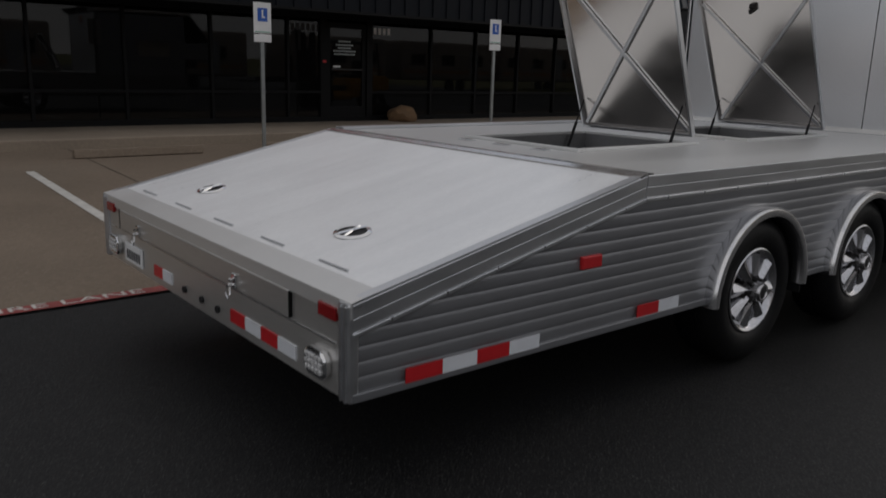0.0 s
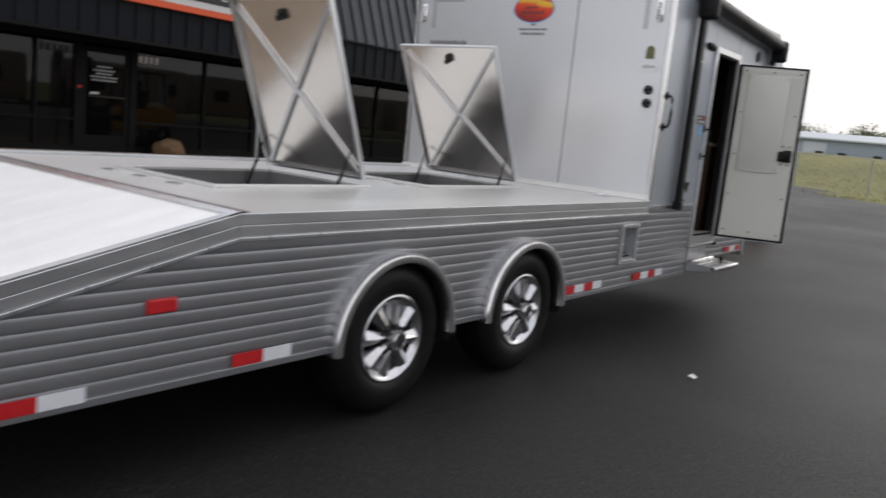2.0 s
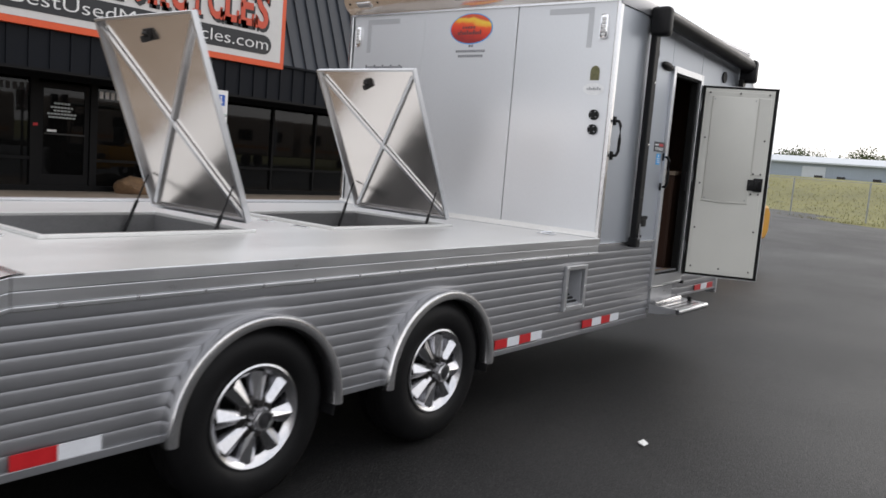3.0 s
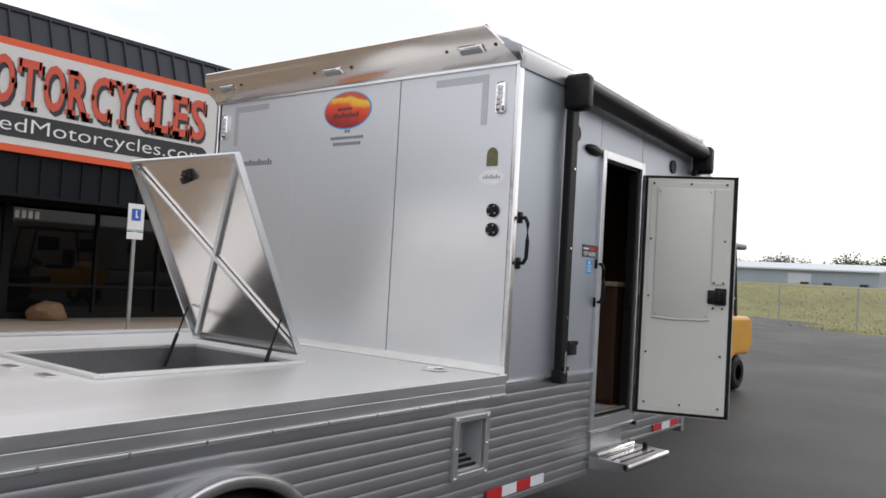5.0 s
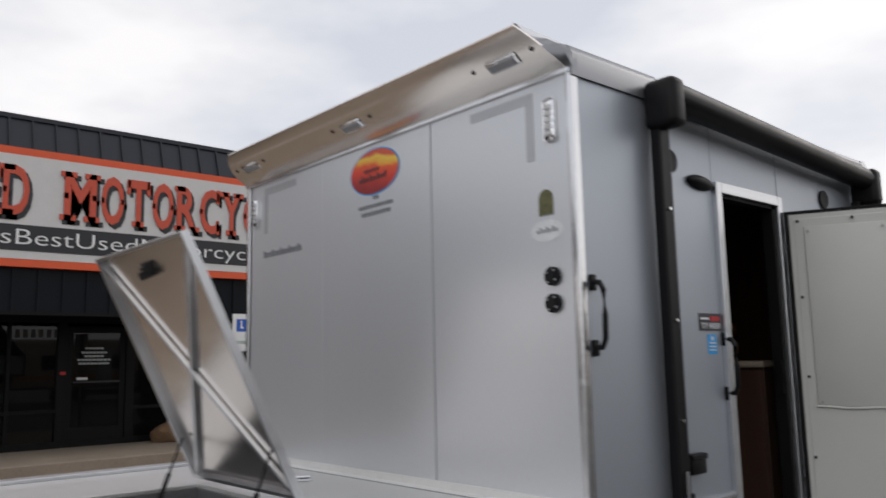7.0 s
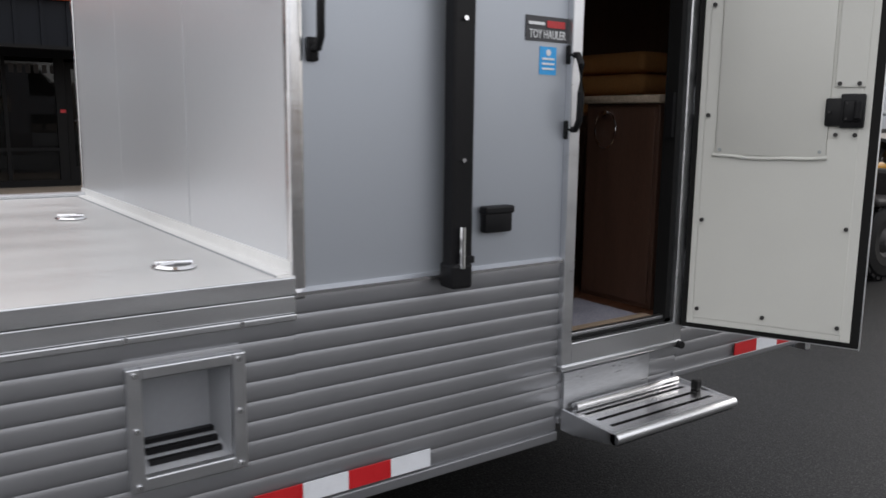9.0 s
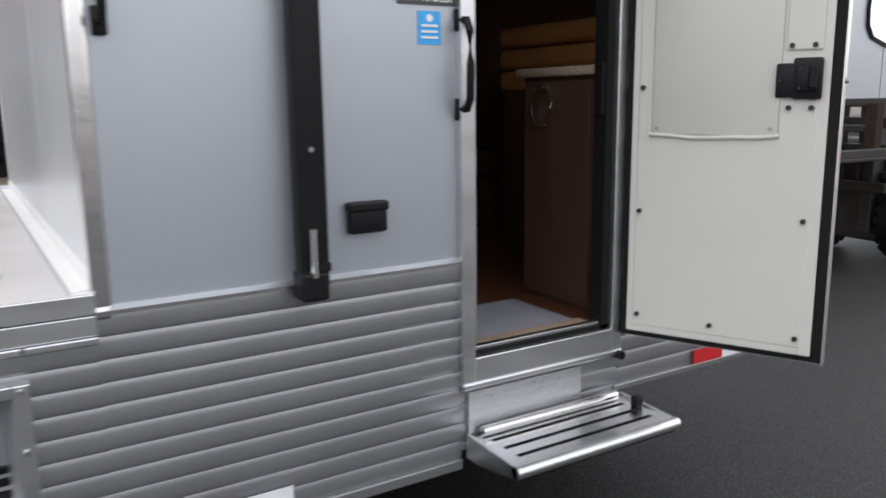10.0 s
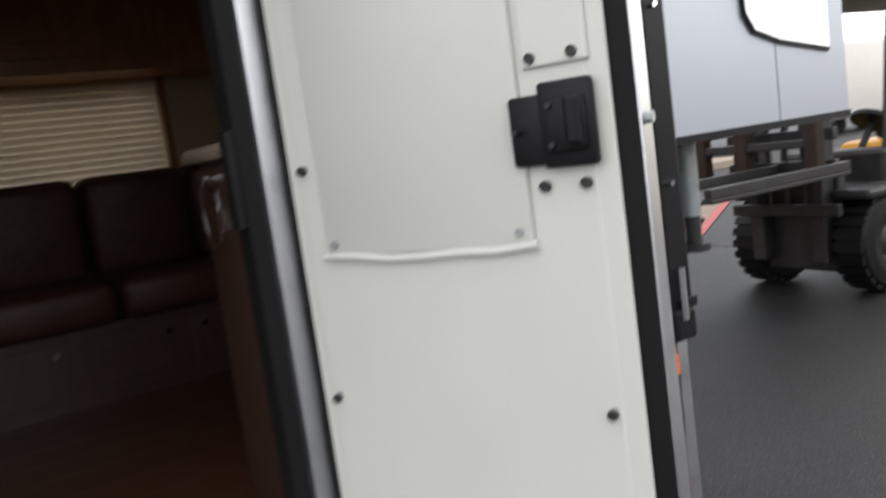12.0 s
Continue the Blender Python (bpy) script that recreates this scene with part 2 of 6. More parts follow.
def glass(name, tint, rough=0.02, alpha=0.35):
    """Tinted window pane: a see-through sheet with a real glossy coat."""
    m = bpy.data.materials.new(name)
    m.use_nodes = True
    n, l = m.node_tree.nodes, m.node_tree.links
    b = n["Principled BSDF"]
    b.inputs["Base Color"].default_value = (*tint, 1)
    b.inputs["Roughness"].default_value = rough
    b.inputs["IOR"].default_value = 1.48
    tr, mx = n.new("ShaderNodeBsdfTransparent"), n.new("ShaderNodeMixShader")
    tr.inputs["Color"].default_value = (0.35, 0.33, 0.32, 1)
    mx.inputs[0].default_value = 1 - alpha
    l.new(tr.outputs[0], mx.inputs[1])
    l.new(b.outputs[0], mx.inputs[2])
    l.new(mx.outputs[0], n["Material Output"].inputs[0])
    return m


M_GLASS = glass("tinted_shop_glass", (0.006, 0.006, 0.006))
M_GLASSD = glass("dark_trailer_glass", (0.01, 0.01, 0.012), 0.02, 0.2)


# ---- mesh helpers ----
def box(bm, x0, x1, y0, y1, z0, z1, m=None):
    v = [bm.verts.new((x, y, z)) for x in (x0, x1) for y in (y0, y1) for z in (z0, z1)]
    if m is not None:
        for q in v:
            q.co = m @ q.co
    for f in ((0, 1, 3, 2), (4, 6, 7, 5), (0, 4, 5, 1), (2, 3, 7, 6), (0, 2, 6, 4), (1, 5, 7, 3)):
        bm.faces.new([v[i] for i in f])
    return v


def soft_box(bm, x0, x1, y0, y1, z0, z1, r=0.01, seg=2, m=None):
    t = bmesh.new()
    box(t, x0, x1, y0, y1, z0, z1)
    bmesh.ops.bevel(t, geom=t.edges[:], offset=r, segments=seg, affect="EDGES", profile=0.5)
    merge(bm, t, m)


def merge(bm, t, m=None):
    if m is not None:
        bmesh.ops.transform(t, matrix=m, verts=t.verts)
    tmp = bpy.data.meshes.new("tmp")
    t.to_mesh(tmp)
    t.free()
    bm.from_mesh(tmp)
    bpy.data.meshes.remove(tmp)


def rod(bm, a, b, r, n=10, r2=None):
    a, b = Vector(a), Vector(b)
    d = b - a
    q = d.to_track_quat("Z", "Y").to_matrix().to_4x4()
    bmesh.ops.create_cone(bm, cap_ends=True, segments=n, radius1=r, radius2=r if r2 is None else r2, depth=d.length, matrix=Matrix.Translation((a + b) / 2) @ q)


def tube(bm, pts, r, n=8):
    pts = [Vector(p) for p in pts]
    rings = []
    for i, p in enumerate(pts):
        d = (pts[min(i + 1, len(pts) - 1)] - pts[max(i - 1, 0)]).normalized()
        q = d.to_track_quat("Z", "Y")
        rings.append([bm.verts.new(p + q @ Vector((r * math.cos(k * math.tau / n), r * math.sin(k * math.tau / n), 0))) for k in range(n)])
    for a, b in zip(rings, rings[1:]):
        for k in range(n):
            bm.faces.new((a[k], a[(k + 1) % n], b[(k + 1) % n], b[k]))
    bm.faces.new(rings[0][::-1])
    bm.faces.new(rings[-1])


def prism(bm, pts, axis, a, b):
    """A flat outline (pairs of the two other axes, in x, y, z order) drawn out along an axis from a to b."""
    def at(p, w):
        return {"x": (w, p[0], p[1]), "y": (p[0], w, p[1]), "z": (p[0], p[1], w)}[axis]
    lo, hi = [bm.verts.new(at(p, a)) for p in pts], [bm.verts.new(at(p, b)) for p in pts]
    n = len(pts)
    for i in range(n):
        bm.faces.new((lo[i], lo[(i + 1) % n], hi[(i + 1) % n], hi[i]))
    bm.faces.new(lo[::-1])
    bm.faces.new(hi)


def lathe(bm, prof, n=32, m=None):
    """Turns (radius, along) pairs about the y axis."""
    rings = []
    for r, y in prof:
        rings.append([bm.verts.new((r * math.cos(k * math.tau / n), y, r * math.sin(k * math.tau / n))) for k in range(n)])
    if m is not None:
        for ring in rings:
            for v in ring:
                v.co = m @ v.co
    for a, b in zip(rings, rings[1:]):
        for k in range(n):
            bm.faces.new((a[k], a[(k + 1) % n], b[(k + 1) % n], b[k]))


def part(name, bm, material, parent=None, label="", smooth=False, bevel=0.0):
    bmesh.ops.recalc_face_normals(bm, faces=bm.faces[:])
    me = bpy.data.meshes.new(name)
    bm.to_mesh(me)
    bm.free()
    me.materials.append(material)
    if smooth:
        for p in me.polygons:
            p.use_smooth = True
        me.set_sharp_from_angle(angle=radians(38))
    ob = new(name, me)
    if parent is not None:
        ob.parent = parent
        ob.matrix_parent_inverse = parent.matrix_basis.inverted()
    if label:
        tagged(ob, label)
    if bevel:
        mod = ob.modifiers.new("edge", "BEVEL")
        mod.width, mod.segments, mod.limit_method = bevel, 2, "ANGLE"
    return ob


def boxpart(name, dims, material, parent=None, label="", bevel=0.0, m=None):
    bm = bmesh.new()
    box(bm, *dims, m)
    return part(name, bm, material, parent, label, False, bevel)


def studs(name, ends, r, material, parent, n=8, label=""):
    """Alike small round heads, one object each, on one shared mesh where they point the same way."""
    meshes = {}
    for a, b in ends:
        a, b = Vector(a), Vector(b)
        d = b - a
        key = tuple(round(c, 4) for c in d)
        if key not in meshes:
            bm = bmesh.new()
            rod(bm, -d / 2, d / 2, r, n)
            me = bpy.data.meshes.new(name)
            bm.to_mesh(me)
            bm.free()
            me.materials.append(material)
            meshes[key] = me
        ob = new(name, meshes[key])
        ob.matrix_basis = Matrix.Translation((a + b) / 2)
        if parent is not None:
            ob.parent = parent
            ob.matrix_parent_inverse = parent.matrix_basis.inverted()
        if label:
            tagged(ob, label)


def thing(name, at, label, category, group="", kind=""):
    ob = new(name)
    ob.location = at
    ob.matrix_basis = Matrix.Translation(at)
    return tagged(ob, label, category, group, kind)


def words(name, body, size, material, m, parent=None, depth=0.004, label="", width=0.0, bold=0.0):
    """Lettering in the built-in font, turned into a mesh."""
    cu = bpy.data.curves.new(name, "FONT")
    cu.body, cu.size, cu.extrude = body, size, depth
    cu.resolution_u, cu.offset = 3, bold
    tmp = bpy.data.objects.new(name + "_tmp", cu)
    scene.collection.objects.link(tmp)
    me = bpy.data.meshes.new_from_object(tmp.evaluated_get(bpy.context.evaluated_depsgraph_get()))
    bpy.data.objects.remove(tmp)
    bpy.data.curves.remove(cu)
    if width:
        xs = [v.co.x for v in me.vertices]
        k, x0 = width / (max(xs) - min(xs)), min(xs)
        for v in me.vertices:
            v.co.x = (v.co.x - x0) * k
    me.transform(m)
    me.materials.clear()
    me.materials.append(material)
    ob = new(name, me)
    if parent is not None:
        ob.parent = parent
        ob.matrix_parent_inverse = parent.matrix_basis.inverted()
    if label:
        tagged(ob, label)
    return ob


FACE_S = pose(0, 0, 0, 90, 0, 0)      # lettering that faces -y, read along +x
FACE_W = pose(0, 0, 0, 90, 0, -90)    # lettering that faces -x, read along -y

# ---- trailer: main numbers ----
S, N = 2.20, 4.78            # near side and far side
REAR, BEND, BOX, FRONT = 1.374, 2.867, 6.80, 9.30
BOT, RTOP, DECK = 0.394, 0.738, 1.066
ROOF, NECK = 2.70, 10.12
HUBS, HUBZ = (3.862, 5.072), 0.398


def slope_z(x):
    return RTOP + (DECK - RTOP) * (x - REAR) / (BEND - REAR)


trailer = thing("toy_hauler_trailer", (5.0, 3.5, 0.0), "long silver aluminium toy hauler trailer with open cargo deck", "trailer")


def ribbed(name, x_end, z0, z1, x_start, parent, y=S, side=-1, holes=(), pitch=0.052, depth=0.0036, cuts=()):
    """Corrugated sheet of rounded ribs; x_start(z) gives the rear edge; holes are (x, z, radius) wheel openings."""
    bm = bmesh.new()
    zs, n = [], max(1, round((z1 - z0) / pitch))
    p = (z1 - z0) / n
    prof = ((0.0, 0.0), (0.05, 0.50), (0.14, 0.82), (0.32, 1.0), (0.55, 0.97), (0.75, 0.80), (0.90, 0.50))
    for i in range(n):
        zs += [(z0 + p * (i + f), d * depth) for f, d in prof]
    zs.append((z1, 0.0))
    if holes:
        step = 0.02
    else:
        step = 3.0
    cols = max(1, math.ceil((x_end - x_start(z0)) / step))
    grid = []
    for z, d in zs:
        a = x_start(z0)
        grid.append([bm.verts.new((a + (x_end - a) * k / cols, y + side * d, z)) for k in range(cols + 1)])
    for r0, r1 in zip(grid, grid[1:]):
        for k in range(cols):
            q = (r0[k], r0[k + 1], r1[k + 1], r1[k])
            c = sum((v.co for v in q), Vector()) / 4
            if any((c.x - hx) ** 2 + (max(c.z, hz) - hz) ** 2 < hr * hr for hx, hz, hr in holes):
                continue
            if c.x < x_start(c.z) - 0.06:
                continue
            if any(a < c.x < b and e < c.z < f for a, b, e, f in cuts):
                continue
            bm.faces.new(q)
    loose = [v for v in bm.verts if not v.link_faces]
    bmesh.ops.delete(bm, geom=loose, context="VERTS")
    return part(name, bm, M_RIB, parent, smooth=True)


# side skirts
holes = [(x, HUBZ, 0.43) for x in HUBS]


def slope_x(z):
    top = slope_z(BEND) - 0.115
    return BEND - 0.02 - (BEND - REAR) * max(0.0, (top - z)) / (DECK - RTOP) if z > RTOP - 0.115 else REAR + 0.025


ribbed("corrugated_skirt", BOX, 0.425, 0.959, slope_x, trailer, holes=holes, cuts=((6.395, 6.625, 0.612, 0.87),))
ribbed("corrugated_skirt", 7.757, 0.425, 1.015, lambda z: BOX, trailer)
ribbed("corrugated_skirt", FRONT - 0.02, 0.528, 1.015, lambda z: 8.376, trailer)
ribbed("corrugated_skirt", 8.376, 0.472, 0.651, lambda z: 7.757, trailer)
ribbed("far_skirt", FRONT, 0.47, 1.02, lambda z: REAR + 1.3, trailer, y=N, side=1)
# smooth bottom rail that carries the tape
for a, b in ((REAR, HUBS[0] - 0.43), (HUBS[0] + 0.43, HUBS[1] - 0.43), (HUBS[1] + 0.43, 7.757)):
    if b - a > 0.4:
        boxpart("bottom_rail", (a, b, S - 0.014, S + 0.02, BOT, 0.427), M_RIB, trailer, bevel=0.004)
    else:
        boxpart("bottom_rail", (a, b, S - 0.010, S + 0.02, BOT, 0.427), M_RIB, trailer, bevel=0.004)
boxpart("front_bottom_rail", (8.36, FRONT, S - 0.012, S + 0.02, 0.508, 0.530), M_RIB, trailer, bevel=0.004)
boxpart("front_bottom_rail", (7.757, 8.36, S - 0.012, S + 0.02, 0.452, 0.474), M_RIB, trailer, bevel=0.004)
# rub rail along the deck edge: three bands with grooves
for z0, z1, y in ((-0.115, -0.098, 0.020), (-0.097, -0.050, 0.013), (-0.049, -0.001, 0.016)):
    bm = bmesh.new()
    prism(bm, [(BEND, DECK + z0), (BOX, DECK + z0), (BOX, DECK + z1), (BEND, DECK + z1)], "y", S - y, S + 0.02)
    part("rub_rail", bm, M_ALU, trailer, "smooth aluminium rub rail", bevel=0.003)
    bm = bmesh.new()
    prism(bm, [(REAR, RTOP + z0), (BEND - 0.003, DECK + z0), (BEND - 0.003, DECK + z1), (REAR, RTOP + z1)], "y", S - y, S + 0.02)
    part("ramp_rub_rail", bm, M_ALU, trailer, bevel=0.003)
studs("rivet", [((BEND + 0.15 + i * (BOX - BEND - 0.3) / 13, S - 0.022, DECK - 0.104), (BEND + 0.15 + i * (BOX - BEND - 0.3) / 13, S, DECK - 0.104)) for i in range(14)], 0.007, M_CHROME, trailer)
studs("rivet", [((REAR + 0.15 + i * 0.24, S - 0.022, slope_z(REAR + 0.15 + i * 0.24) - 0.104), (REAR + 0.15 + i * 0.24, S, slope_z(REAR + 0.15 + i * 0.24) - 0.104)) for i in range(6)], 0.007, M_CHROME, trailer)

# fenders
for hx in HUBS:
    fender = bmesh.new()
    prof = ((0.450, 0.012), (0.453, -0.030), (0.454, -0.052), (0.445, -0.068), (0.426, -0.073), (0.408, -0.066), (0.400, -0.05), (0.400, 0.0))
    rings = []
    for k in range(37):
        a = radians(-2 + 184 * k / 36)
        rings.append([fender.verts.new((hx + r * math.cos(a) * 1.0, S + y, HUBZ + r * math.sin(a) * 0.985)) for r, y in prof])
    for r0, r1 in zip(rings, rings[1:]):
        for j in range(len(prof) - 1):
            fender.faces.new((r0[j], r0[j + 1], r1[j + 1], r1[j]))
    part("fender", fender, M_FENDER, trailer, "polished aluminium fender", smooth=True)
    well = bmesh.new()
    rings = []
    for k in range(25):
        a = radians(-2 + 184 * k / 24)
        rings.append([well.verts.new((hx + 0.415 * math.cos(a), y, HUBZ + 0.415 * math.sin(a))) for y in (S - 0.02, S + 0.42)])
    for r0, r1 in zip(rings, rings[1:]):
        well.faces.new((r0[0], r0[1], r1[1], r1[0]))
    box(well, hx - 0.43, hx + 0.43, S + 0.42, S + 0.43, 0.36, 0.86)
    part("wheel_well", well, M_DARKSTEEL, trailer)
    flap = bmesh.new()
    rows = []
    for k in range(9):
        a = radians(-9 + 32 * k / 8)
        rows.append([flap.verts.new((hx + r * math.cos(a), y, HUBZ + r * math.sin(a))) for r, y in ((0.412, S - 0.055), (0.412, S + 0.24), (0.404, S + 0.24), (0.404, S - 0.055))])
    for r0, r1 in zip(rows, rows[1:]):
        for j in range(4):
            flap.faces.new((r0[j], r0[(j + 1) % 4], r1[(j + 1) % 4], r1[j]))
    flap.faces.new(rows[0])
    flap.faces.new(rows[-1][::-1])
    part("splash_liner", flap, M_BLKPL, trailer, "black splash liner under the fender")

# wheels
def wheel(at, parent, far=False):
    w = new("wheel")
    w.matrix_basis = Matrix.Translation(at) @ (pose(0, 0, 0, 0, 0, 180) if far else Matrix())
    w.parent = parent
    w.matrix_parent_inverse = parent.matrix_basis.inverted()
    tyre = bmesh.new()
    lathe(tyre, ((0.225, 0.0), (0.235, -0.012), (0.27, -0.026), (0.315, -0.030), (0.35, -0.016), (0.375, 0.0), (0.388, 0.02), (0.397, 0.04),
                 (0.398, 0.075), (0.390, 0.078), (0.390, 0.086), (0.399, 0.089), (0.399, 0.125), (0.390, 0.128), (0.390, 0.136), (0.399, 0.139),
                 (0.397, 0.19), (0.385, 0.215), (0.34, 0.24), (0.23, 0.23)), 48)
    rimz = bmesh.new()
    lathe(rimz, ((0.228, 0.004), (0.228, -0.014), (0.220, -0.018), (0.208, -0.012), (0.194, 0.004), (0.186, 0.010), (0.184, 0.05)), 48)
    spokes = bmesh.new()
    for k in range(8):
        m = pose(0, 0, 0, 0, k * 45 + 8, 0)
        t = bmesh.new()
        pr = ((-0.020, 0.06), (0.022, 0.06), (0.040, 0.196), (-0.050, 0.196))
        v0 = [t.verts.new((x, -0.004 + (0.012 if z > 0.1 else 0.0), z)) for x, z in pr]
        v1 = [t.verts.new((x * 1.25, 0.055, z)) for x, z in pr]
        ridge = [t.verts.new((0.003, -0.024, 0.06)), t.verts.new((-0.008, -0.016, 0.196))]
        t.faces.new((v0[0], ridge[0], ridge[1], v0[3]))
        t.faces.new((ridge[0], v0[1], v0[2], ridge[1]))
        t.faces.new((v0[0], v0[3], v1[3], v1[0]))
        t.faces.new((v0[1], v1[1], v1[2], v0[2]))
        merge(spokes, t, m)
    hub = bmesh.new()
    lathe(hub, ((0.053, 0.0), (0.052, -0.012), (0.050, -0.060), (0.044, -0.072), (0.034, -0.072), (0.031, -0.064)), 28)
    flange = bmesh.new()
    lathe(flange, ((0.092, 0.03), (0.092, -0.002), (0.080, -0.008), (0.054, -0.008)), 28)
    cap = bmesh.new()
    lathe(cap, ((0.032, -0.062), (0.026, -0.068), (0.012, -0.070), (0.0005, -0.070)), 20)
    for name, b, mt in (("tyre", tyre, M_RUBBER), ("rim", rimz, M_SPOKE), ("spokes", spokes, M_SPOKE), ("hub_cap", hub, M_SPOKE), ("hub_flange", flange, M_STEEL), ("centre_cap", cap, M_DARKSTEEL)):
        ob = part(name, b, mt, None, "", name != "spokes")
        ob.parent = w
    for k in range(8):
        a = math.tau * k / 8
        nut = bmesh.new()
        rod(nut, (0.069 * math.cos(a), -0.034, 0.069 * math.sin(a)), (0.069 * math.cos(a), 0, 0.069 * math.sin(a)), 0.010, 6)
        ob = part("wheel_nut", nut, M_STEEL)
        ob.parent = w
    back = bmesh.new()
    lathe(back, ((0.2005, 0.045), (0.196, 0.12), (0.15, 0.12), (0.14, 0.09), (0.0005, 0.09)), 28)
    ob = part("brake_drum", back, M_DARKSTEEL)
    ob.parent = w
    return w


for hx in HUBS:
    wheel((hx, S + 0.005, HUBZ), trailer)
    wheel((hx, N - 0.005, HUBZ), trailer, True)
    bm = bmesh.new()
    rod(bm, (hx, S + 0.2, HUBZ), (hx, N - 0.2, HUBZ), 0.05, 12)
    part("axle", bm, M_DARKSTEEL, trailer)
# underbody
for y in (2.9, 4.0):
    boxpart("frame_rail", (REAR + 0.2, FRONT - 0.1, y, y + 0.08, 0.42, 0.60), M_DARKSTEEL, trailer)
boxpart("underbody_pan", (BEND + 0.1, FRONT - 0.05, S + 0.45, N - 0.45, 0.60, 0.63), M_DARKSTEEL, trailer)

# reflective tape on the bottom rail
def tape(x0, x1, n, z0=0.437, z1=0.492, y=S - 0.0165):
    w = (x1 - x0) / n
    for i in range(n):
        boxpart("reflective_tape", (x0 + i * w, x0 + (i + 1) * w - 0.001, y, y + 0.004, z0, z1), M_WHITE if i % 2 else M_RED, trailer,
                "white reflective tape" if i % 2 else "red reflective tape")


tape(1.59, 2.25, 4, 0.418, 0.473)
tape(2.87, 3.18, 2, 0.428, 0.483)
tape(5.60, 6.13, 4)
tape(6.67, 7.23, 4)
tape(8.74, 9.19, 3, 0.532, 0.582)
boxpart("side_marker", (2.475, 2.60, S - 0.018, S, 0.70, 0.755), M_RED, trailer, "red side marker lamp", 0.006)
bm = bmesh.new()
soft_box(bm, 9.185, 9.212, S - 0.034, S, 0.735, 1.0, 0.008)
part("latch_bar", bm, M_BLKPL, trailer, "black upright latch bar", True)
boxpart("amber_marker", (9.225, 9.275, S - 0.022, S, 0.90, 0.95), M_AMBER, trailer, "amber side reflector", 0.004)

# rear end
boxpart("rear_panel", (REAR, REAR + 0.04, S + 0.06, N - 0.06, BOT, RTOP - 0.02), M_REARP, trailer)
boxpart("panel_seam", (REAR - 0.004, REAR, S + 0.09, N - 0.09, 0.576, 0.581), M_POLISH, trailer)
for y in (S, N - 0.09):
    bm = bmesh.new()
    ya, yb = (S - 0.012, S + 0.066) if y < 3 else (N - 0.066, N + 0.012)
    soft_box(bm, REAR - 0.012, REAR + 0.03, ya, yb, BOT - 0.004, RTOP + 0.004, 0.012)
    box(bm, REAR - 0.018, REAR, ya + 0.016, ya + 0.030, BOT, RTOP - 0.01)
    box(bm, REAR - 0.018, REAR, ya + 0.044, ya + 0.056, BOT, RTOP - 0.01)
    part("corner_post", bm, M_ALU, trailer, bevel=0.002)
    tail = bmesh.new()
    y0 = S + 0.115 if y < 3 else N - 0.265
    prism(tail, [(y0 + 0.03, 0.432), (y0 + 0.12, 0.432), (y0 + 0.15, 0.458), (y0 + 0.15, 0.508), (y0 + 0.12, 0.535), (y0 + 0.03, 0.535), (y0, 0.508), (y0, 0.458)], "x", REAR - 0.030, REAR)
    part("tail_lamp_bezel", tail, M_CHROME, trailer, "chrome tail lamp bezel", bevel=0.008)
    tail = bmesh.new()
    for i in range(5):
        for j in range(3):
            soft_box(tail, REAR - 0.037, REAR - 0.028, y0 + 0.020 + i * 0.023, y0 + 0.039 + i * 0.023, 0.452 + j * 0.023, 0.471 + j * 0.023, 0.004, 1)
    part("tail_lamp_lens", tail, M_LENS, trailer)
boxpart("brake_light", (REAR - 0.016, REAR, S + 0.072, S + 0.185, RTOP - 0.078, RTOP - 0.030), M_REDLENS, trailer, "red marker light", 0.004)
boxpart("brake_light", (REAR - 0.016, REAR, N - 0.185, N - 0.072, RTOP - 0.078, RTOP - 0.030), M_REDLENS, trailer, "red marker light", 0.004)
gate = boxpart("tailgate_door", (REAR - 0.012, REAR + 0.004, 2.60, 4.50, 0.590, 0.690), M_REARP, trailer, "flush drop-down tailgate", 0.004)
for y in (3.05, 4.2):
    bm = bmesh.new()
    soft_box(bm, REAR - 0.022, REAR - 0.010, y - 0.020, y + 0.020, 0.595, 0.655, 0.004)
    rod(bm, (REAR - 0.045, y, 0.61), (REAR - 0.012, y, 0.61), 0.007, 8)
    rod(bm, (REAR - 0.030, y - 0.012, 0.63), (REAR - 0.030, y + 0.012, 0.63), 0.006, 8)
    tube(bm, [(REAR - 0.04, y - 0.012, 0.605), (REAR - 0.045, y - 0.022, 0.575), (REAR - 0.042, y, 0.553), (REAR - 0.045, y + 0.022, 0.575), (REAR - 0.04, y + 0.012, 0.605)], 0.0035)
    part("latch", bm, M_CHROME, gate, "chrome tailgate latch")
# Dark strips at the tailgate ends draw its edge shadow.
for y in (2.594, 4.506):
    boxpart("gate_edge_shadow", (REAR - 0.013, REAR, y - 0.004, y + 0.004, 0.59, 0.69), M_SEAL, trailer)
for i in range(4):
    boxpart("reflective_tape", (REAR - 0.006, REAR, 2.56 + i * 0.14, 2.699 + i * 0.14, 0.432, 0.487), M_RED if i % 2 else M_WHITE, trailer)
for i in range(2):
    boxpart("reflective_tape", (REAR - 0.006, REAR, 3.78 + i * 0.12, 3.899 + i * 0.12, 0.432, 0.487), M_RED if i % 2 else M_WHITE, trailer)
plate = boxpart("licence_plate", (REAR - 0.012, REAR - 0.002, 4.18, 4.44, 0.425, 0.525), M_WSTICK, trailer, "white licence plate", 0.003)
bm = bmesh.new()
for i in range(6):
    box(bm, REAR - 0.015, REAR - 0.011, 4.205 + i * 0.036, 4.225 + i * 0.036, 0.445, 0.495)
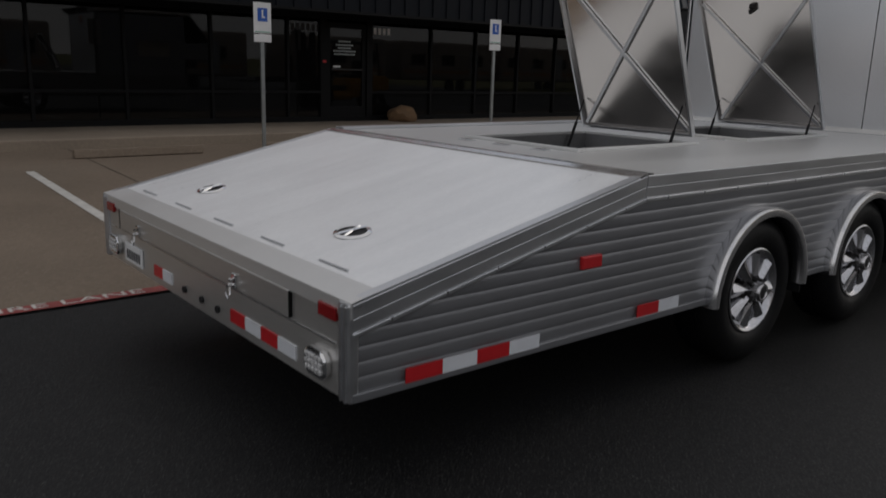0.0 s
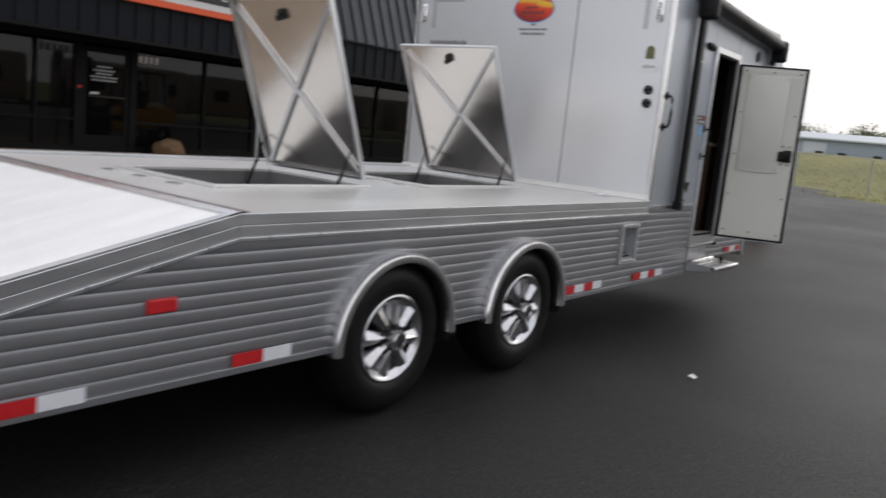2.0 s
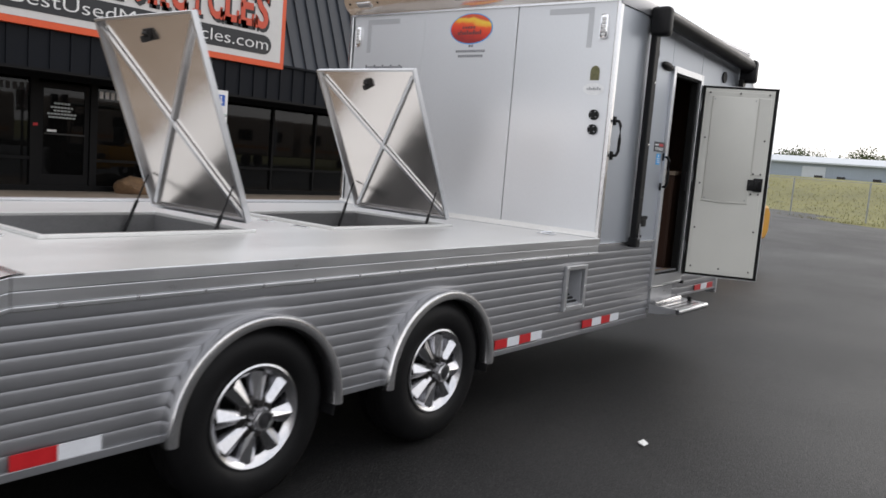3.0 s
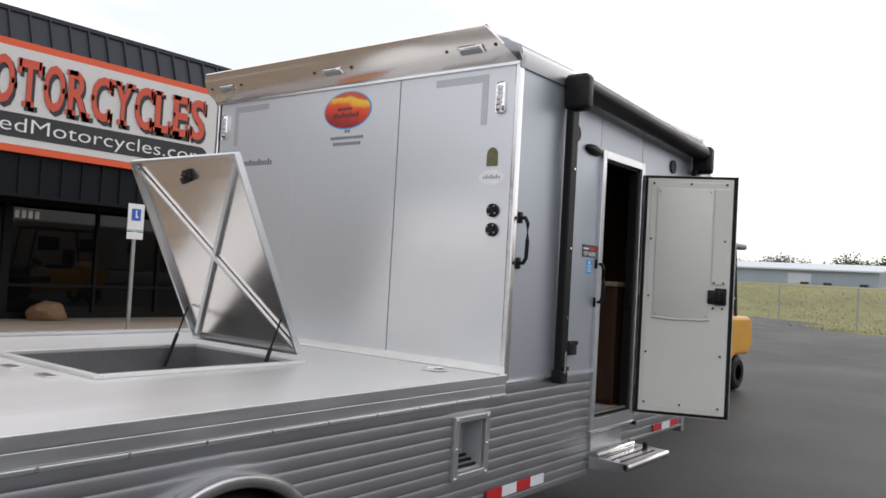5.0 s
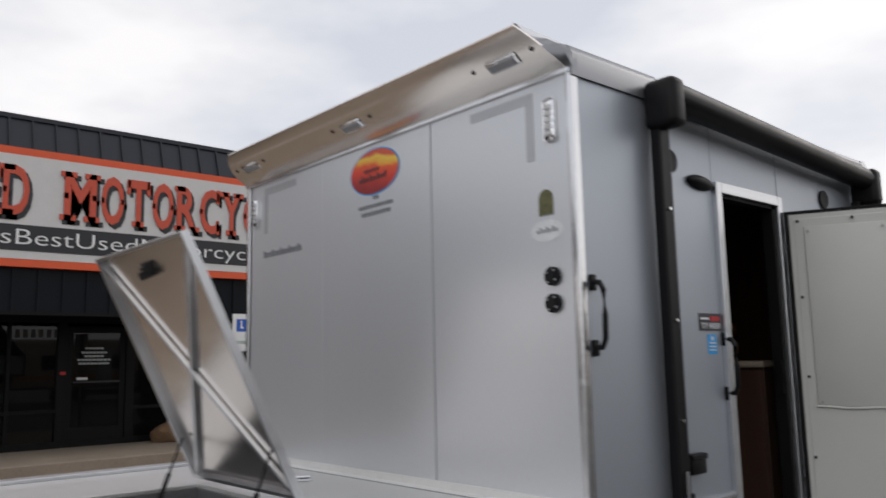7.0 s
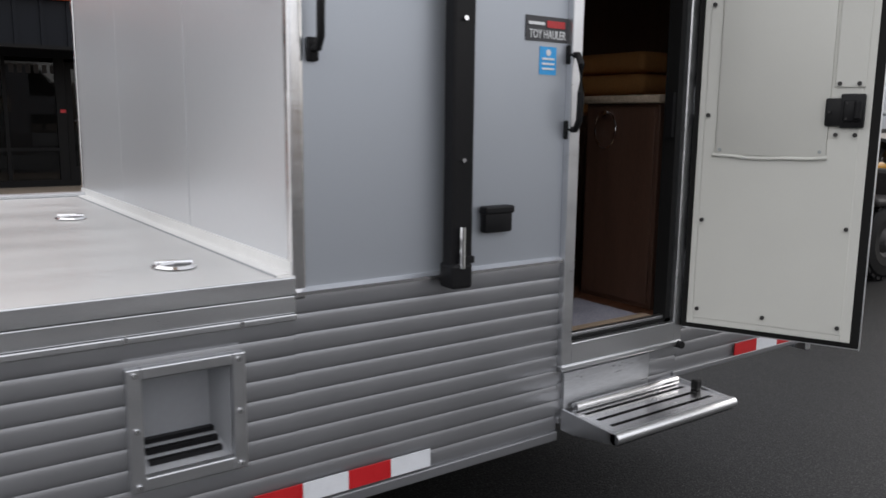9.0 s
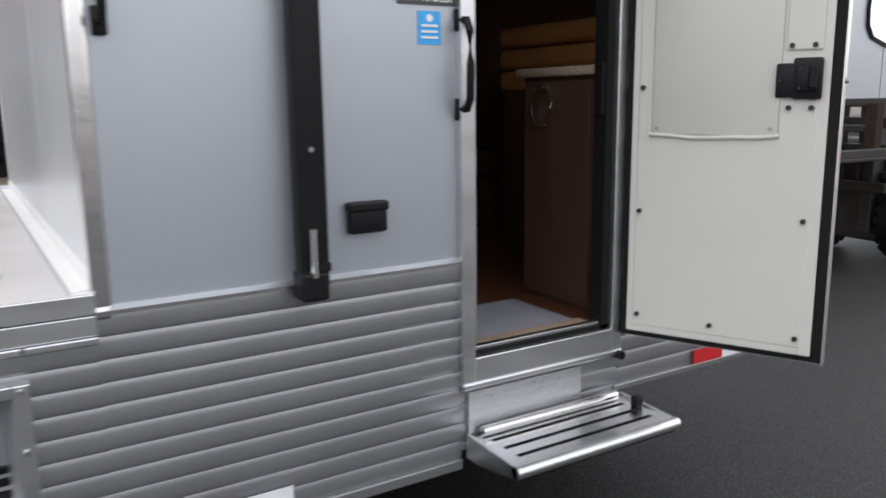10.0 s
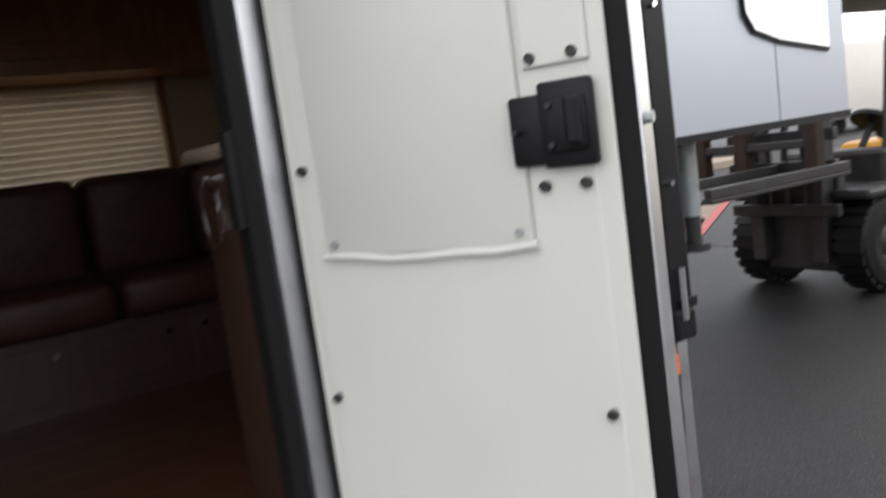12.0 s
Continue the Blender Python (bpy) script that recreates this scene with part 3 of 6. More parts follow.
part("plate_marks", bm, M_INK, plate)
studs("rear_bolt", [((REAR - 0.012, y, 0.45), (REAR + 0.01, y, 0.45)) for y in (3.25, 3.42, 3.62)], 0.016, M_DARKSTEEL, trailer, 12)

# ramp surface: extruded planks with fine ribs
edge = 0.0
n_planks = 9
for i in range(n_planks):
    y0 = S + 0.02 + i * (N - S - 0.04) / n_planks
    y1 = S + 0.02 + (i + 1) * (N - S - 0.04) / n_planks - 0.002
    bm = bmesh.new()
    ribs = 26
    up = Vector((-(DECK - RTOP), 0, BEND - REAR)).normalized()
    a, b = Vector((REAR + 0.09, 0, slope_z(REAR + 0.09))), Vector((BEND - 0.03, 0, slope_z(BEND - 0.03)))
    prof = []
    for k in range(ribs):
        f = y0 + (y1 - y0) * k / ribs
        prof += [(f, 0.0), (f + (y1 - y0) / ribs * 0.45, 0.0), (f + (y1 - y0) / ribs * 0.5, 0.0012), (f + (y1 - y0) / ribs * 0.95, 0.0012)]
    prof.append((y1, 0.0))
    lo = [bm.verts.new(a + Vector((0, y, 0)) + up * h) for y, h in prof]
    hi = [bm.verts.new(b + Vector((0, y, 0)) + up * h) for y, h in prof]
    for k in range(len(prof) - 1):
        bm.faces.new((lo[k], lo[k + 1], hi[k + 1], hi[k]))
    part("ramp_plank", bm, M_RAMP, trailer)
bm = bmesh.new()
prism(bm, [(REAR, RTOP), (REAR + 0.115, slope_z(REAR + 0.115)), (REAR + 0.115, slope_z(REAR + 0.115) + 0.004), (REAR - 0.006, RTOP + 0.006), (REAR - 0.006, RTOP - 0.05), (REAR, RTOP - 0.05)], "y", S - 0.012, N + 0.012)
part("ramp_edge_trim", bm, M_DECK, trailer, bevel=0.002)
bm = bmesh.new()
prism(bm, [(BEND - 0.05, slope_z(BEND - 0.05)), (BEND, DECK), (BEND + 0.04, DECK), (BEND + 0.04, DECK + 0.007), (BEND, DECK + 0.007), (BEND - 0.05, slope_z(BEND - 0.05) + 0.007)], "y", S - 0.012, N)
part("ramp_top_trim", bm, M_POLISH, trailer)
for y in (S - 0.012, N - 0.03):
    bm = bmesh.new()
    prism(bm, [(REAR, RTOP), (BEND, DECK), (BEND, DECK + 0.006), (REAR, RTOP + 0.006)], "y", y, y + 0.045)
    part("ramp_side_trim", bm, M_ALU, trailer)
boxpart("ramp_underside", (REAR + 0.05, BEND + 0.2, S + 0.03, N - 0.03, BOT + 0.02, BOT + 0.03), M_DARKSTEEL, trailer)
for i in range(5):
    y, x = 2.45 + i * 0.48, REAR + 0.145
    bm = bmesh.new()
    box(bm, x, x + 0.007, y, y + 0.20, slope_z(x) + 0.003, slope_z(x) + 0.0075)
    part("ramp_slot", bm, M_TAPE, trailer)


def tie_down(x, y, z, tilt, size=1.0, inner=M_DARKSTEEL):
    m = Matrix.Translation((x, y, z)) @ pose(0, 0, 0, 0, -tilt, 0) @ Matrix.Diagonal((size, size, 1, 1))
    t = new("tie_down_ring")
    t.parent = trailer
    t.matrix_parent_inverse = trailer.matrix_basis.inverted()
    t.matrix_basis = m
    bm = bmesh.new()
    ring = [(math.cos(k * math.tau / 28) * 0.072, math.sin(k * math.tau / 28) * 0.098) for k in range(28)]
    for k in range(28):
        a, b = ring[k], ring[(k + 1) % 28]
        c, d = (a[0] * 0.78, a[1] * 0.82), (b[0] * 0.78, b[1] * 0.82)
        v = [bm.verts.new(p) for p in ((*a, 0.004), (*b, 0.004), (*d, 0.010), (*c, 0.010))]
        bm.faces.new(v)
    ob = part("bezel", bm, M_CHROME)
    ob.parent = t
    # Flat face, coloured dark for the shade of a hollow.
    bm = bmesh.new()
    v = [bm.verts.new((p[0] * 0.8, p[1] * 0.84, 0.0045)) for p in ring]
    bm.faces.new(v)
    ob = part("recess", bm, inner)
    ob.parent = t
    bm = bmesh.new()
    rod(bm, (-0.058, 0.018, 0.012), (0.058, -0.018, 0.012), 0.007, 8)
    rod(bm, (-0.052, -0.022, 0.009), (0.052, 0.022, 0.009), 0.006, 8)
    ob = part("bar", bm, M_CHROME)
    ob.parent = t


TILT = math.degrees(math.atan2(DECK - RTOP, BEND - REAR))
for x, y in ((1.765, 2.80), (1.745, 4.16)):
    tie_down(x, y, slope_z(x), TILT)
for x, y in ((6.58, 2.49), (6.55, 3.74)):
    tie_down(x, y, DECK, 0, 0.8, M_WELL)

# ---- deck with two hatch openings ----
HA, HB = (3.02, 3.89), ((3.35, 4.415), (5.045, 6.115))
bm = bmesh.new()
xs = [BEND + 0.02, HB[0][0], HB[0][1], HB[1][0], HB[1][1], BOX]
for x0, x1 in zip(xs, xs[1:]):
    for y0, y1 in ((S - 0.012, HA[0]), HA, (HA[1], N)):
        if y0 == HA[0] and (x0, x1) in HB:
            continue
        box(bm, x0, x1, y0, y1, DECK - 0.02, DECK)
bmesh.ops.remove_doubles(bm, verts=bm.verts[:], dist=0.0005)
part("deck", bm, M_DECK, trailer, "bright aluminium cargo deck")
boxpart("deck_edge_strip", (BEND + 0.03, BOX, N - 0.10, N, DECK, DECK + 0.018), M_ALU, trailer, "", 0.004)

for (x0, x1), top in zip(HB, ((4.02, 2.135), (5.64, 2.078))):
    # well walls, darkened for the shade inside, and raised frame
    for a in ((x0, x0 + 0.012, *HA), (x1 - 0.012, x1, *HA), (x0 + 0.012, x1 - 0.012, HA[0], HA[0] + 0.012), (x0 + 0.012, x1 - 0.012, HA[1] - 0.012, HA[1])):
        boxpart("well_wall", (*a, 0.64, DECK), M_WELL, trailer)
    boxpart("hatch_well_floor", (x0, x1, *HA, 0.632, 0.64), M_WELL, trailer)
    bm = bmesh.new()
    for q in ((x0 - 0.035, x0, HA[0] - 0.035, HA[1] + 0.035), (x1, x1 + 0.03, HA[0] - 0.035, HA[1] + 0.035), (x0, x1, HA[0] - 0.035, HA[0]), (x0, x1, HA[1], HA[1] + 0.035)):
        box(bm, *q, DECK, DECK + 0.018)
    part("hatch_frame", bm, M_DECK, trailer, bevel=0.004)
    for i in range(3):
        boxpart("deck_tab", (x0 - 0.17, x0 - 0.12, HA[0] + 0.08 + i * 0.31, HA[0] + 0.19 + i * 0.31, DECK, DECK + 0.008), M_POLISH, trailer, "", 0.002)
    # open lid: a tray with turned edges, a cross brace, a latch and two stays
    base = Vector((x1 - 0.008, 0, DECK + 0.05))
    tip = Vector((top[0], 0, top[1]))
    d = (tip - base)
    length = d.length
    ang = math.degrees(math.atan2(d.z, -d.x))
    m = Matrix.Translation((x1 - 0.008, HA[0], DECK + 0.05)) @ Matrix(((d.x / length, 0, -d.z / length, 0), (0, 1, 0, 0), (d.z / length, 0, d.x / length, 0), (0, 0, 0, 1)))
    # lid space: x runs from hinge to tip, y across, -z is the outer side, +z the inner face that looks rearward
    w = HA[1] - HA[0]
    lid = new("hatch_lid")
    lid.parent = trailer
    lid.matrix_parent_inverse = trailer.matrix_basis.inverted()
    tagged(lid, "open aluminium hatch lid with cross brace")
    bm = bmesh.new()
    box(bm, 0, length, -0.01, w + 0.01, -0.022, -0.018, m)
    ob = part("lid_sheet", bm, M_LID, None)
    ob.parent = lid
    bm = bmesh.new()
    for q in ((0, length, -0.014, -0.010), (0, length, w + 0.010, w + 0.014), (0, 0.004, -0.01, w + 0.01), (length - 0.004, length, -0.01, w + 0.01)):
        box(bm, *q, -0.024, 0.010, m)
    for q in ((0.004, length - 0.004, -0.010, -0.001), (0.004, length - 0.004, w + 0.001, w + 0.010), (length - 0.013, length - 0.004, -0.001, w + 0.001), (0.004, 0.016, -0.001, w + 0.001)):
        box(bm, *q, 0.006, 0.010, m)
    ob = part("lid_rim", bm, M_ALU, None)
    ob.parent = lid
    for sgn in (0, 1):
        a = Vector((0.03, 0.02 if sgn else w - 0.02, 0.0))
        b = Vector((length - 0.05, w - 0.02 if sgn else 0.02, 0.0))
        e = b - a
        mm = m @ Matrix.Translation(a) @ Matrix.Rotation(math.atan2(e.y, e.x), 4, "Z")
        bm = bmesh.new()
        off = 0.004 * sgn
        box(bm, 0, e.length, -0.012, 0.012, -0.017 + off, 0.001 + off, mm)
        ob = part("brace", bm, M_ALU, None, bevel=0.002)
        ob.parent = lid
    bm = bmesh.new()
    soft_box(bm, length - 0.115, length - 0.07, w / 2 - 0.022, w / 2 + 0.022, -0.018, 0.006, 0.005, 2, m)
    soft_box(bm, length - 0.135, length - 0.10, w / 2 - 0.008, w / 2 + 0.018, -0.018, 0.032, 0.005, 2, m)
    rod(bm, m @ Vector((length - 0.09, w / 2 - 0.02, 0.008)), m @ Vector((length - 0.09, w / 2 + 0.02, 0.008)), 0.008, 8)
    ob = part("latch", bm, M_STEEL, None, "dark slam latch")
    ob.parent = lid
    for yy in (0.035, w - 0.035):
        bm = bmesh.new()
        p = m @ Vector((0.20, yy, 0.0))
        q = Vector((x1 - 0.22, HA[0] + yy, DECK - 0.10))
        rod(bm, q, q.lerp(p, 0.55), 0.010, 8)
        rod(bm, q.lerp(p, 0.5), p, 0.005, 8)
        ob = part("gas_stay", bm, M_BLACK, None, "black gas stay")
        ob.parent = lid

# ---- living box ----
boxpart("back_panel", (BOX, BOX + 0.05, S + 0.03, 3.026, DECK + 0.03, ROOF), M_BACK, trailer, "satin silver back wall panel", 0.001)
boxpart("back_panel", (BOX, BOX + 0.05, 3.034, 3.9335, DECK + 0.03, ROOF), M_BACK, trailer, "satin silver back wall panel", 0.001)
boxpart("back_panel", (BOX, BOX + 0.05, 3.935, N - 0.03, DECK + 0.03, ROOF), M_BACK, trailer, "satin silver back wall panel", 0.001)
boxpart("back_wall_core", (BOX + 0.02, BOX + 0.06, S + 0.03, N - 0.03, DECK - 0.3, ROOF), M_SEAL, trailer)
bm = bmesh.new()
prism(bm, [(BOX, DECK), (BOX - 0.045, DECK), (BOX - 0.045, DECK + 0.005), (BOX - 0.008, DECK + 0.007), (BOX - 0.007, DECK + 0.038), (BOX, DECK + 0.038)], "y", S, N)
part("base_angle", bm, M_BRIGHT, trailer, "bright aluminium base angle")
boxpart("sealant_bead", (BOX - 0.050, BOX - 0.045, S, N, DECK, DECK + 0.003), M_GREY, trailer)
for y0, y1 in ((S - 0.006, S + 0.03), (N - 0.03, N + 0.006)):
    bm = bmesh.new()
    soft_box(bm, BOX - 0.006, BOX + 0.035, y0, y1, 1.0, ROOF + 0.02, 0.008)
    part("corner_trim", bm, M_POLISH, trailer, "bright aluminium corner trim")


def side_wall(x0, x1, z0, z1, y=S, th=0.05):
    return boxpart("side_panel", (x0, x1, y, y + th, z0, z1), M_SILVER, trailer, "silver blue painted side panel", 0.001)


DX0, DX1, DZ0, DZ1 = 7.797, 8.328, 0.735, 2.335
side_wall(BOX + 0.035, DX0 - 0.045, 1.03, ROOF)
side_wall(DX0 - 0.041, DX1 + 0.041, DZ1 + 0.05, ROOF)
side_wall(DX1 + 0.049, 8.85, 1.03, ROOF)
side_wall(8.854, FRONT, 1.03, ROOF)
# Inner lining takes the dark wood so that it reads as unlit.
boxpart("side_core", (BOX + 0.06, DX0 - 0.05, S + 0.03, S + 0.055, 0.5, ROOF), M_CAB, trailer)
boxpart("side_core", (DX1 + 0.05, FRONT, S + 0.03, S + 0.055, 0.5, ROOF), M_CAB, trailer)
boxpart("side_core", (DX0 - 0.05, DX1 + 0.05, S + 0.03, S + 0.055, DZ1 + 0.02, ROOF), M_CAB, trailer)
for q in ((BOX, 7.93, 0.47, ROOF), (8.86, FRONT, 0.47, ROOF), (7.93, 8.86, 0.47, 1.56), (7.93, 8.86, 1.97, ROOF)):
    boxpart("far_side_wall", (q[0], q[1], N - 0.05, N, q[2], q[3]), M_SILVER, trailer)
for x0, x1 in ((BOX, 7.75), (8.366, FRONT)):
    bm = bmesh.new()
    prism(bm, [(S, 1.015), (S - 0.02, 1.015), (S - 0.02, 1.024), (S - 0.004, 1.032), (S, 1.032)], "x", x0, x1)
    part("belt_trim", bm, M_POLISH, trailer, "bright aluminium belt trim")
bm = bmesh.new()
soft_box(bm, FRONT - 0.025, FRONT + 0.012, S - 0.02, S + 0.04, 0.468, ROOF, 0.006)
part("front_corner_trim", bm, M_ALU, trailer)
boxpart("front_wall", (FRONT - 0.03, FRONT, S + 0.04, N, 0.47, 1.52), M_SILVER, trailer)

# roof edge, brow with marker lamps
bm = bmesh.new()
prism(bm, [(S - 0.012, ROOF - 0.03), (S - 0.014, ROOF + 0.055), (S + 0.004, ROOF + 0.090), (S + 0.06, ROOF + 0.116), (S + 0.2, ROOF + 0.130), (S + 0.2, ROOF), (S, ROOF), (S, ROOF - 0.03)], "x", BOX - 0.01, 7.36)
part("roof_edge", bm, M_RIB, trailer, "rounded aluminium roof edge", True)
bm = bmesh.new()
prism(bm, [(S - 0.012, ROOF - 0.03), (S - 0.014, ROOF + 0.02), (S + 0.01, ROOF + 0.05), (S + 0.2, ROOF + 0.10), (S + 0.2, ROOF), (S, ROOF), (S, ROOF - 0.03)], "x", 7.36, 9.46)
part("awning_roof_edge", bm, M_RIB, trailer, "low aluminium roof edge behind the awning", True)
boxpart("roof_panel", (BOX, 9.52, S + 0.2, N, ROOF + 0.06, ROOF + 0.120), M_RVW, trailer)
bm = bmesh.new()
vb = []
for f in range(7):
    a = f / 6
    x = BOX - 0.004 - 0.20 * math.sin(a * 1.3)
    z = ROOF + 0.0 + 0.15 * (1 - math.cos(a * 1.57)) * 0.35 + 0.10 * a
    inset = 0.02 + 0.10 * a * a
    vb.append((bm.verts.new((x, S - 0.01 + inset, z)), bm.verts.new((x, N + 0.01 - inset, z)), bm.verts.new((x + 0.006, S - 0.01 + inset, z + 0.008)), bm.verts.new((x + 0.006, N + 0.01 - inset, z + 0.008))))
for p, q in zip(vb, vb[1:]):
    bm.faces.new((p[0], q[0], q[1], p[1]))
    bm.faces.new((p[2], p[3], q[3], q[2]))
    bm.faces.new((p[0], p[2], q[2], q[0]))
    bm.faces.new((p[1], q[1], q[3], p[3]))
bm.faces.new((vb[-1][0], vb[-1][2], vb[-1][3], vb[-1][1]))
tip_x, tip_z = vb[-1][2].co.x, vb[-1][2].co.z
brow_edge = [v[0].co.copy() for v in vb]
part("roof_brow", bm, M_LID, trailer, "curved polished brow over the back wall", True)
bm = bmesh.new()
prism(bm, [(tip_x, tip_z), (tip_x + 0.004, tip_z), (BOX + 0.12, ROOF + 0.15), (BOX + 0.6, ROOF + 0.122), (BOX + 0.6, ROOF + 0.10), (BOX + 0.1, ROOF + 0.02)], "y", S + 0.10, N - 0.10)
part("brow_top", bm, M_ALU, trailer)
edge_prof = [(S - 0.012, ROOF - 0.02), (S - 0.014, ROOF + 0.02), (S - 0.014, ROOF + 0.055), (S + 0.004, ROOF + 0.090), (S + 0.06, ROOF + 0.116), (S + 0.13, ROOF + 0.125), (S + 0.2, ROOF + 0.13)]
for side in (0, 1):
    bm = bmesh.new()
    rows = []
    for c, (y, z) in zip(brow_edge, edge_prof):
        a, b = c, Vector((BOX + 0.02, y, z))
        mid = (a + b) / 2 + Vector((-0.012, -0.012, 0.006))
        pts = [a, mid, b]
        if side:
            pts = [Vector((v.x, S + N - v.y, v.z)) for v in pts]
        rows.append([bm.verts.new(v) for v in pts])
    for r0, r1 in zip(rows, rows[1:]):
        for k in range(2):
            bm.faces.new((r0[k], r0[k + 1], r1[k + 1], r1[k]))
    part("brow_corner", bm, M_RIB, trailer, "rounded roof corner cap", True)
boxpart("brow_drip", (BOX - 0.012, BOX + 0.01, S, N, ROOF - 0.012, ROOF + 0.004), M_POLISH, trailer)
for y in (2.44, 3.48, 4.52):
    lamp = bmesh.new()
    mm = Matrix.Translation((BOX - 0.115, y, ROOF + 0.066)) @ pose(0, 0, 0, 0, -148, 0)
    soft_box(lamp, -0.030, 0.030, -0.085, 0.085, -0.004, 0.016, 0.012, 2, mm)
    ob = part("marker_lamp", lamp, M_CHROME, trailer, "clear oval marker lamp in chrome bezel", True)
    lens = bmesh.new()
    soft_box(lens, -0.018, 0.018, -0.068, 0.068, 0.012, 0.022, 0.006, 2, mm)
    part("lens", lens, M_GREY, ob)
    studs("brow_bolt", [(mm @ Vector((0.012, s, -0.004)), mm @ Vector((0.012, s, 0.008))) for s in (-0.16, 0.16)], 0.010, M_STEEL, trailer, 10)

# things fixed on the back wall
for y, sg in ((2.42, 1), (4.55, -1)):
    bm = bmesh.new()
    box(bm, BOX - 0.0025, BOX, y - 0.02, y + 0.02, 2.38, 2.655)
    box(bm, BOX - 0.0025, BOX, min(y + sg * 0.02, y + sg * 0.34), max(y + sg * 0.02, y + sg * 0.34), 2.615, 2.655)
    part("corner_tape", bm, M_TAPE, trailer, "grey reflective corner tape")
for y in (2.31, 4.67):
    bm = bmesh.new()
    soft_box(bm, BOX - 0.018, BOX, y - 0.030, y + 0.030, 2.435, 2.605, 0.016)
    lamp = part("upright_lamp", bm, M_CHROME, trailer, "clear upright lamp in chrome bezel", True)
    bm = bmesh.new()
    for i in range(5):
        soft_box(bm, BOX - 0.026, BOX - 0.014, y - 0.016, y + 0.016, 2.455 + i * 0.026, 2.477 + i * 0.026, 0.004, 1)
    part("lens", bm, M_LENS, lamp)


def disc(bm, y, z, ry, rz, x, n=40):
    v = [bm.verts.new((x, y + ry * math.cos(k * math.tau / n), z + rz * math.sin(k * math.tau / n))) for k in range(n)]
    bm.faces.new(v)


# oval emblem: sky blue rim, sunset bands
m_sun = bpy.data.materials.new("sunset_emblem")
m_sun.use_nodes = True
sn, sl = m_sun.node_tree.nodes, m_sun.node_tree.links
tc, sep, rmp, nz, ad = sn.new("ShaderNodeTexCoord"), sn.new("ShaderNodeSeparateXYZ"), sn.new("ShaderNodeValToRGB"), sn.new("ShaderNodeTexNoise"), sn.new("ShaderNodeMath")
sl.new(tc.outputs["Generated"], sep.inputs[0])
nz.inputs["Scale"].default_value = 3.0
sl.new(tc.outputs["Generated"], nz.inputs["Vector"])
ad.operation = "MULTIPLY_ADD"
ad.inputs[1].default_value = 0.35
sl.new(nz.outputs["Fac"], ad.inputs[0])
mixd = sn.new("ShaderNodeMath")
mixd.operation = "MULTIPLY_ADD"
mixd.inputs[1].default_value = -0.35
sl.new(sep.outputs["Y"], mixd.inputs[0])
sl.new(sep.outputs["Z"], mixd.inputs[2])
ad2 = sn.new("ShaderNodeMath")
ad2.inputs[1].default_value = 0.12
sl.new(mixd.outputs[0], ad2.inputs[0])
sl.new(ad2.outputs[0], ad.inputs[2])
els = rmp.color_ramp.elements
els[0].position, els[0].color = 0.2, (0.30, 0.02, 0.02, 1)
els[1].position, els[1].color = 0.55, (0.72, 0.05, 0.02, 1)
for pos, col in ((0.70, (0.80, 0.10, 0.02, 1)), (0.80, (0.9, 0.45, 0.04, 1)), (0.92, (0.92, 0.62, 0.06, 1)), (1.0, (0.75, 0.10, 0.04, 1))):
    e = els.new(pos)
    e.color = col
sl.new(ad.outputs[0], rmp.inputs["Fac"])
sl.new(rmp.outputs["Color"], sn["Principled BSDF"].inputs["Base Color"])
sn["Principled BSDF"].inputs["Roughness"].default_value = 0.3
bm = bmesh.new()
disc(bm, 3.46, 2.545, 0.205, 0.118, BOX - 0.002)
emblem = part("oval_emblem", bm, M_BLUE, trailer, "oval sunset emblem with blue rim")
bm = bmesh.new()
disc(bm, 3.46, 2.545, 0.197, 0.111, BOX - 0.004)
part("emblem_face", bm, m_sun, emblem)
bm = bmesh.new()
for i in range(11):
    box(bm, BOX - 0.0065, BOX - 0.005, 3.36 + i * 0.021, 3.371 + i * 0.021, 2.500, 2.522 + 0.012 * (i % 3 == 0))
for i in range(5):
    box(bm, BOX - 0.0065, BOX - 0.005, 3.42 + i * 0.026, 3.436 + i * 0.026, 2.545, 2.562)
part("emblem_marks", bm, M_INK, emblem)
for z, y0, y1, h, n in ((2.405, 3.43, 3.48, 0.018, 2), (2.365, 3.315, 3.60, 0.018, 13), (2.327, 3.335, 3.575, 0.020, 11)):
    w = (y1 - y0) / n
    bm = bmesh.new()
    for i in range(n):
        box(bm, BOX - 0.002, BOX, y0 + i * w, y0 + i * w + w * 0.68, z, z + h)
    part("lettering_line", bm, M_BARS, trailer, "small dark lettering")
bm = bmesh.new()
for i in range(18):
    w = 0.43 / 18
    box(bm, BOX - 0.002, BOX, 4.15 + i * w, 4.15 + i * w + w * 0.7, 2.235, 2.265 + (0.012 if i % 4 == 1 else 0))
part("lettering_line", bm, M_BARS, trailer, "dark web address lettering")
bm = bmesh.new()
prism(bm, [(2.35 + 0.035 * math.cos(k * math.pi / 10), 2.215 + 0.04 * math.sin(k * math.pi / 10)) for k in range(11)] + [(2.315, 2.155), (2.385, 2.155)], "x", BOX - 0.004, BOX)
part("arched_badge", bm, M_GOLD, trailer, "olive arched badge sticker")
bm = bmesh.new()
disc(bm, 2.35, 2.095, 0.082, 0.042, BOX - 0.002)
oval = part("oval_sticker", bm, M_WSTICK, trailer, "white oval sticker with grey script")
bm = bmesh.new()
for i in range(7):
    box(bm, BOX - 0.0045, BOX - 0.003, 2.295 + i * 0.016, 2.305 + i * 0.016, 2.088, 2.10 + 0.008 * (i % 2))
part("script_marks", bm, M_GREY, oval)
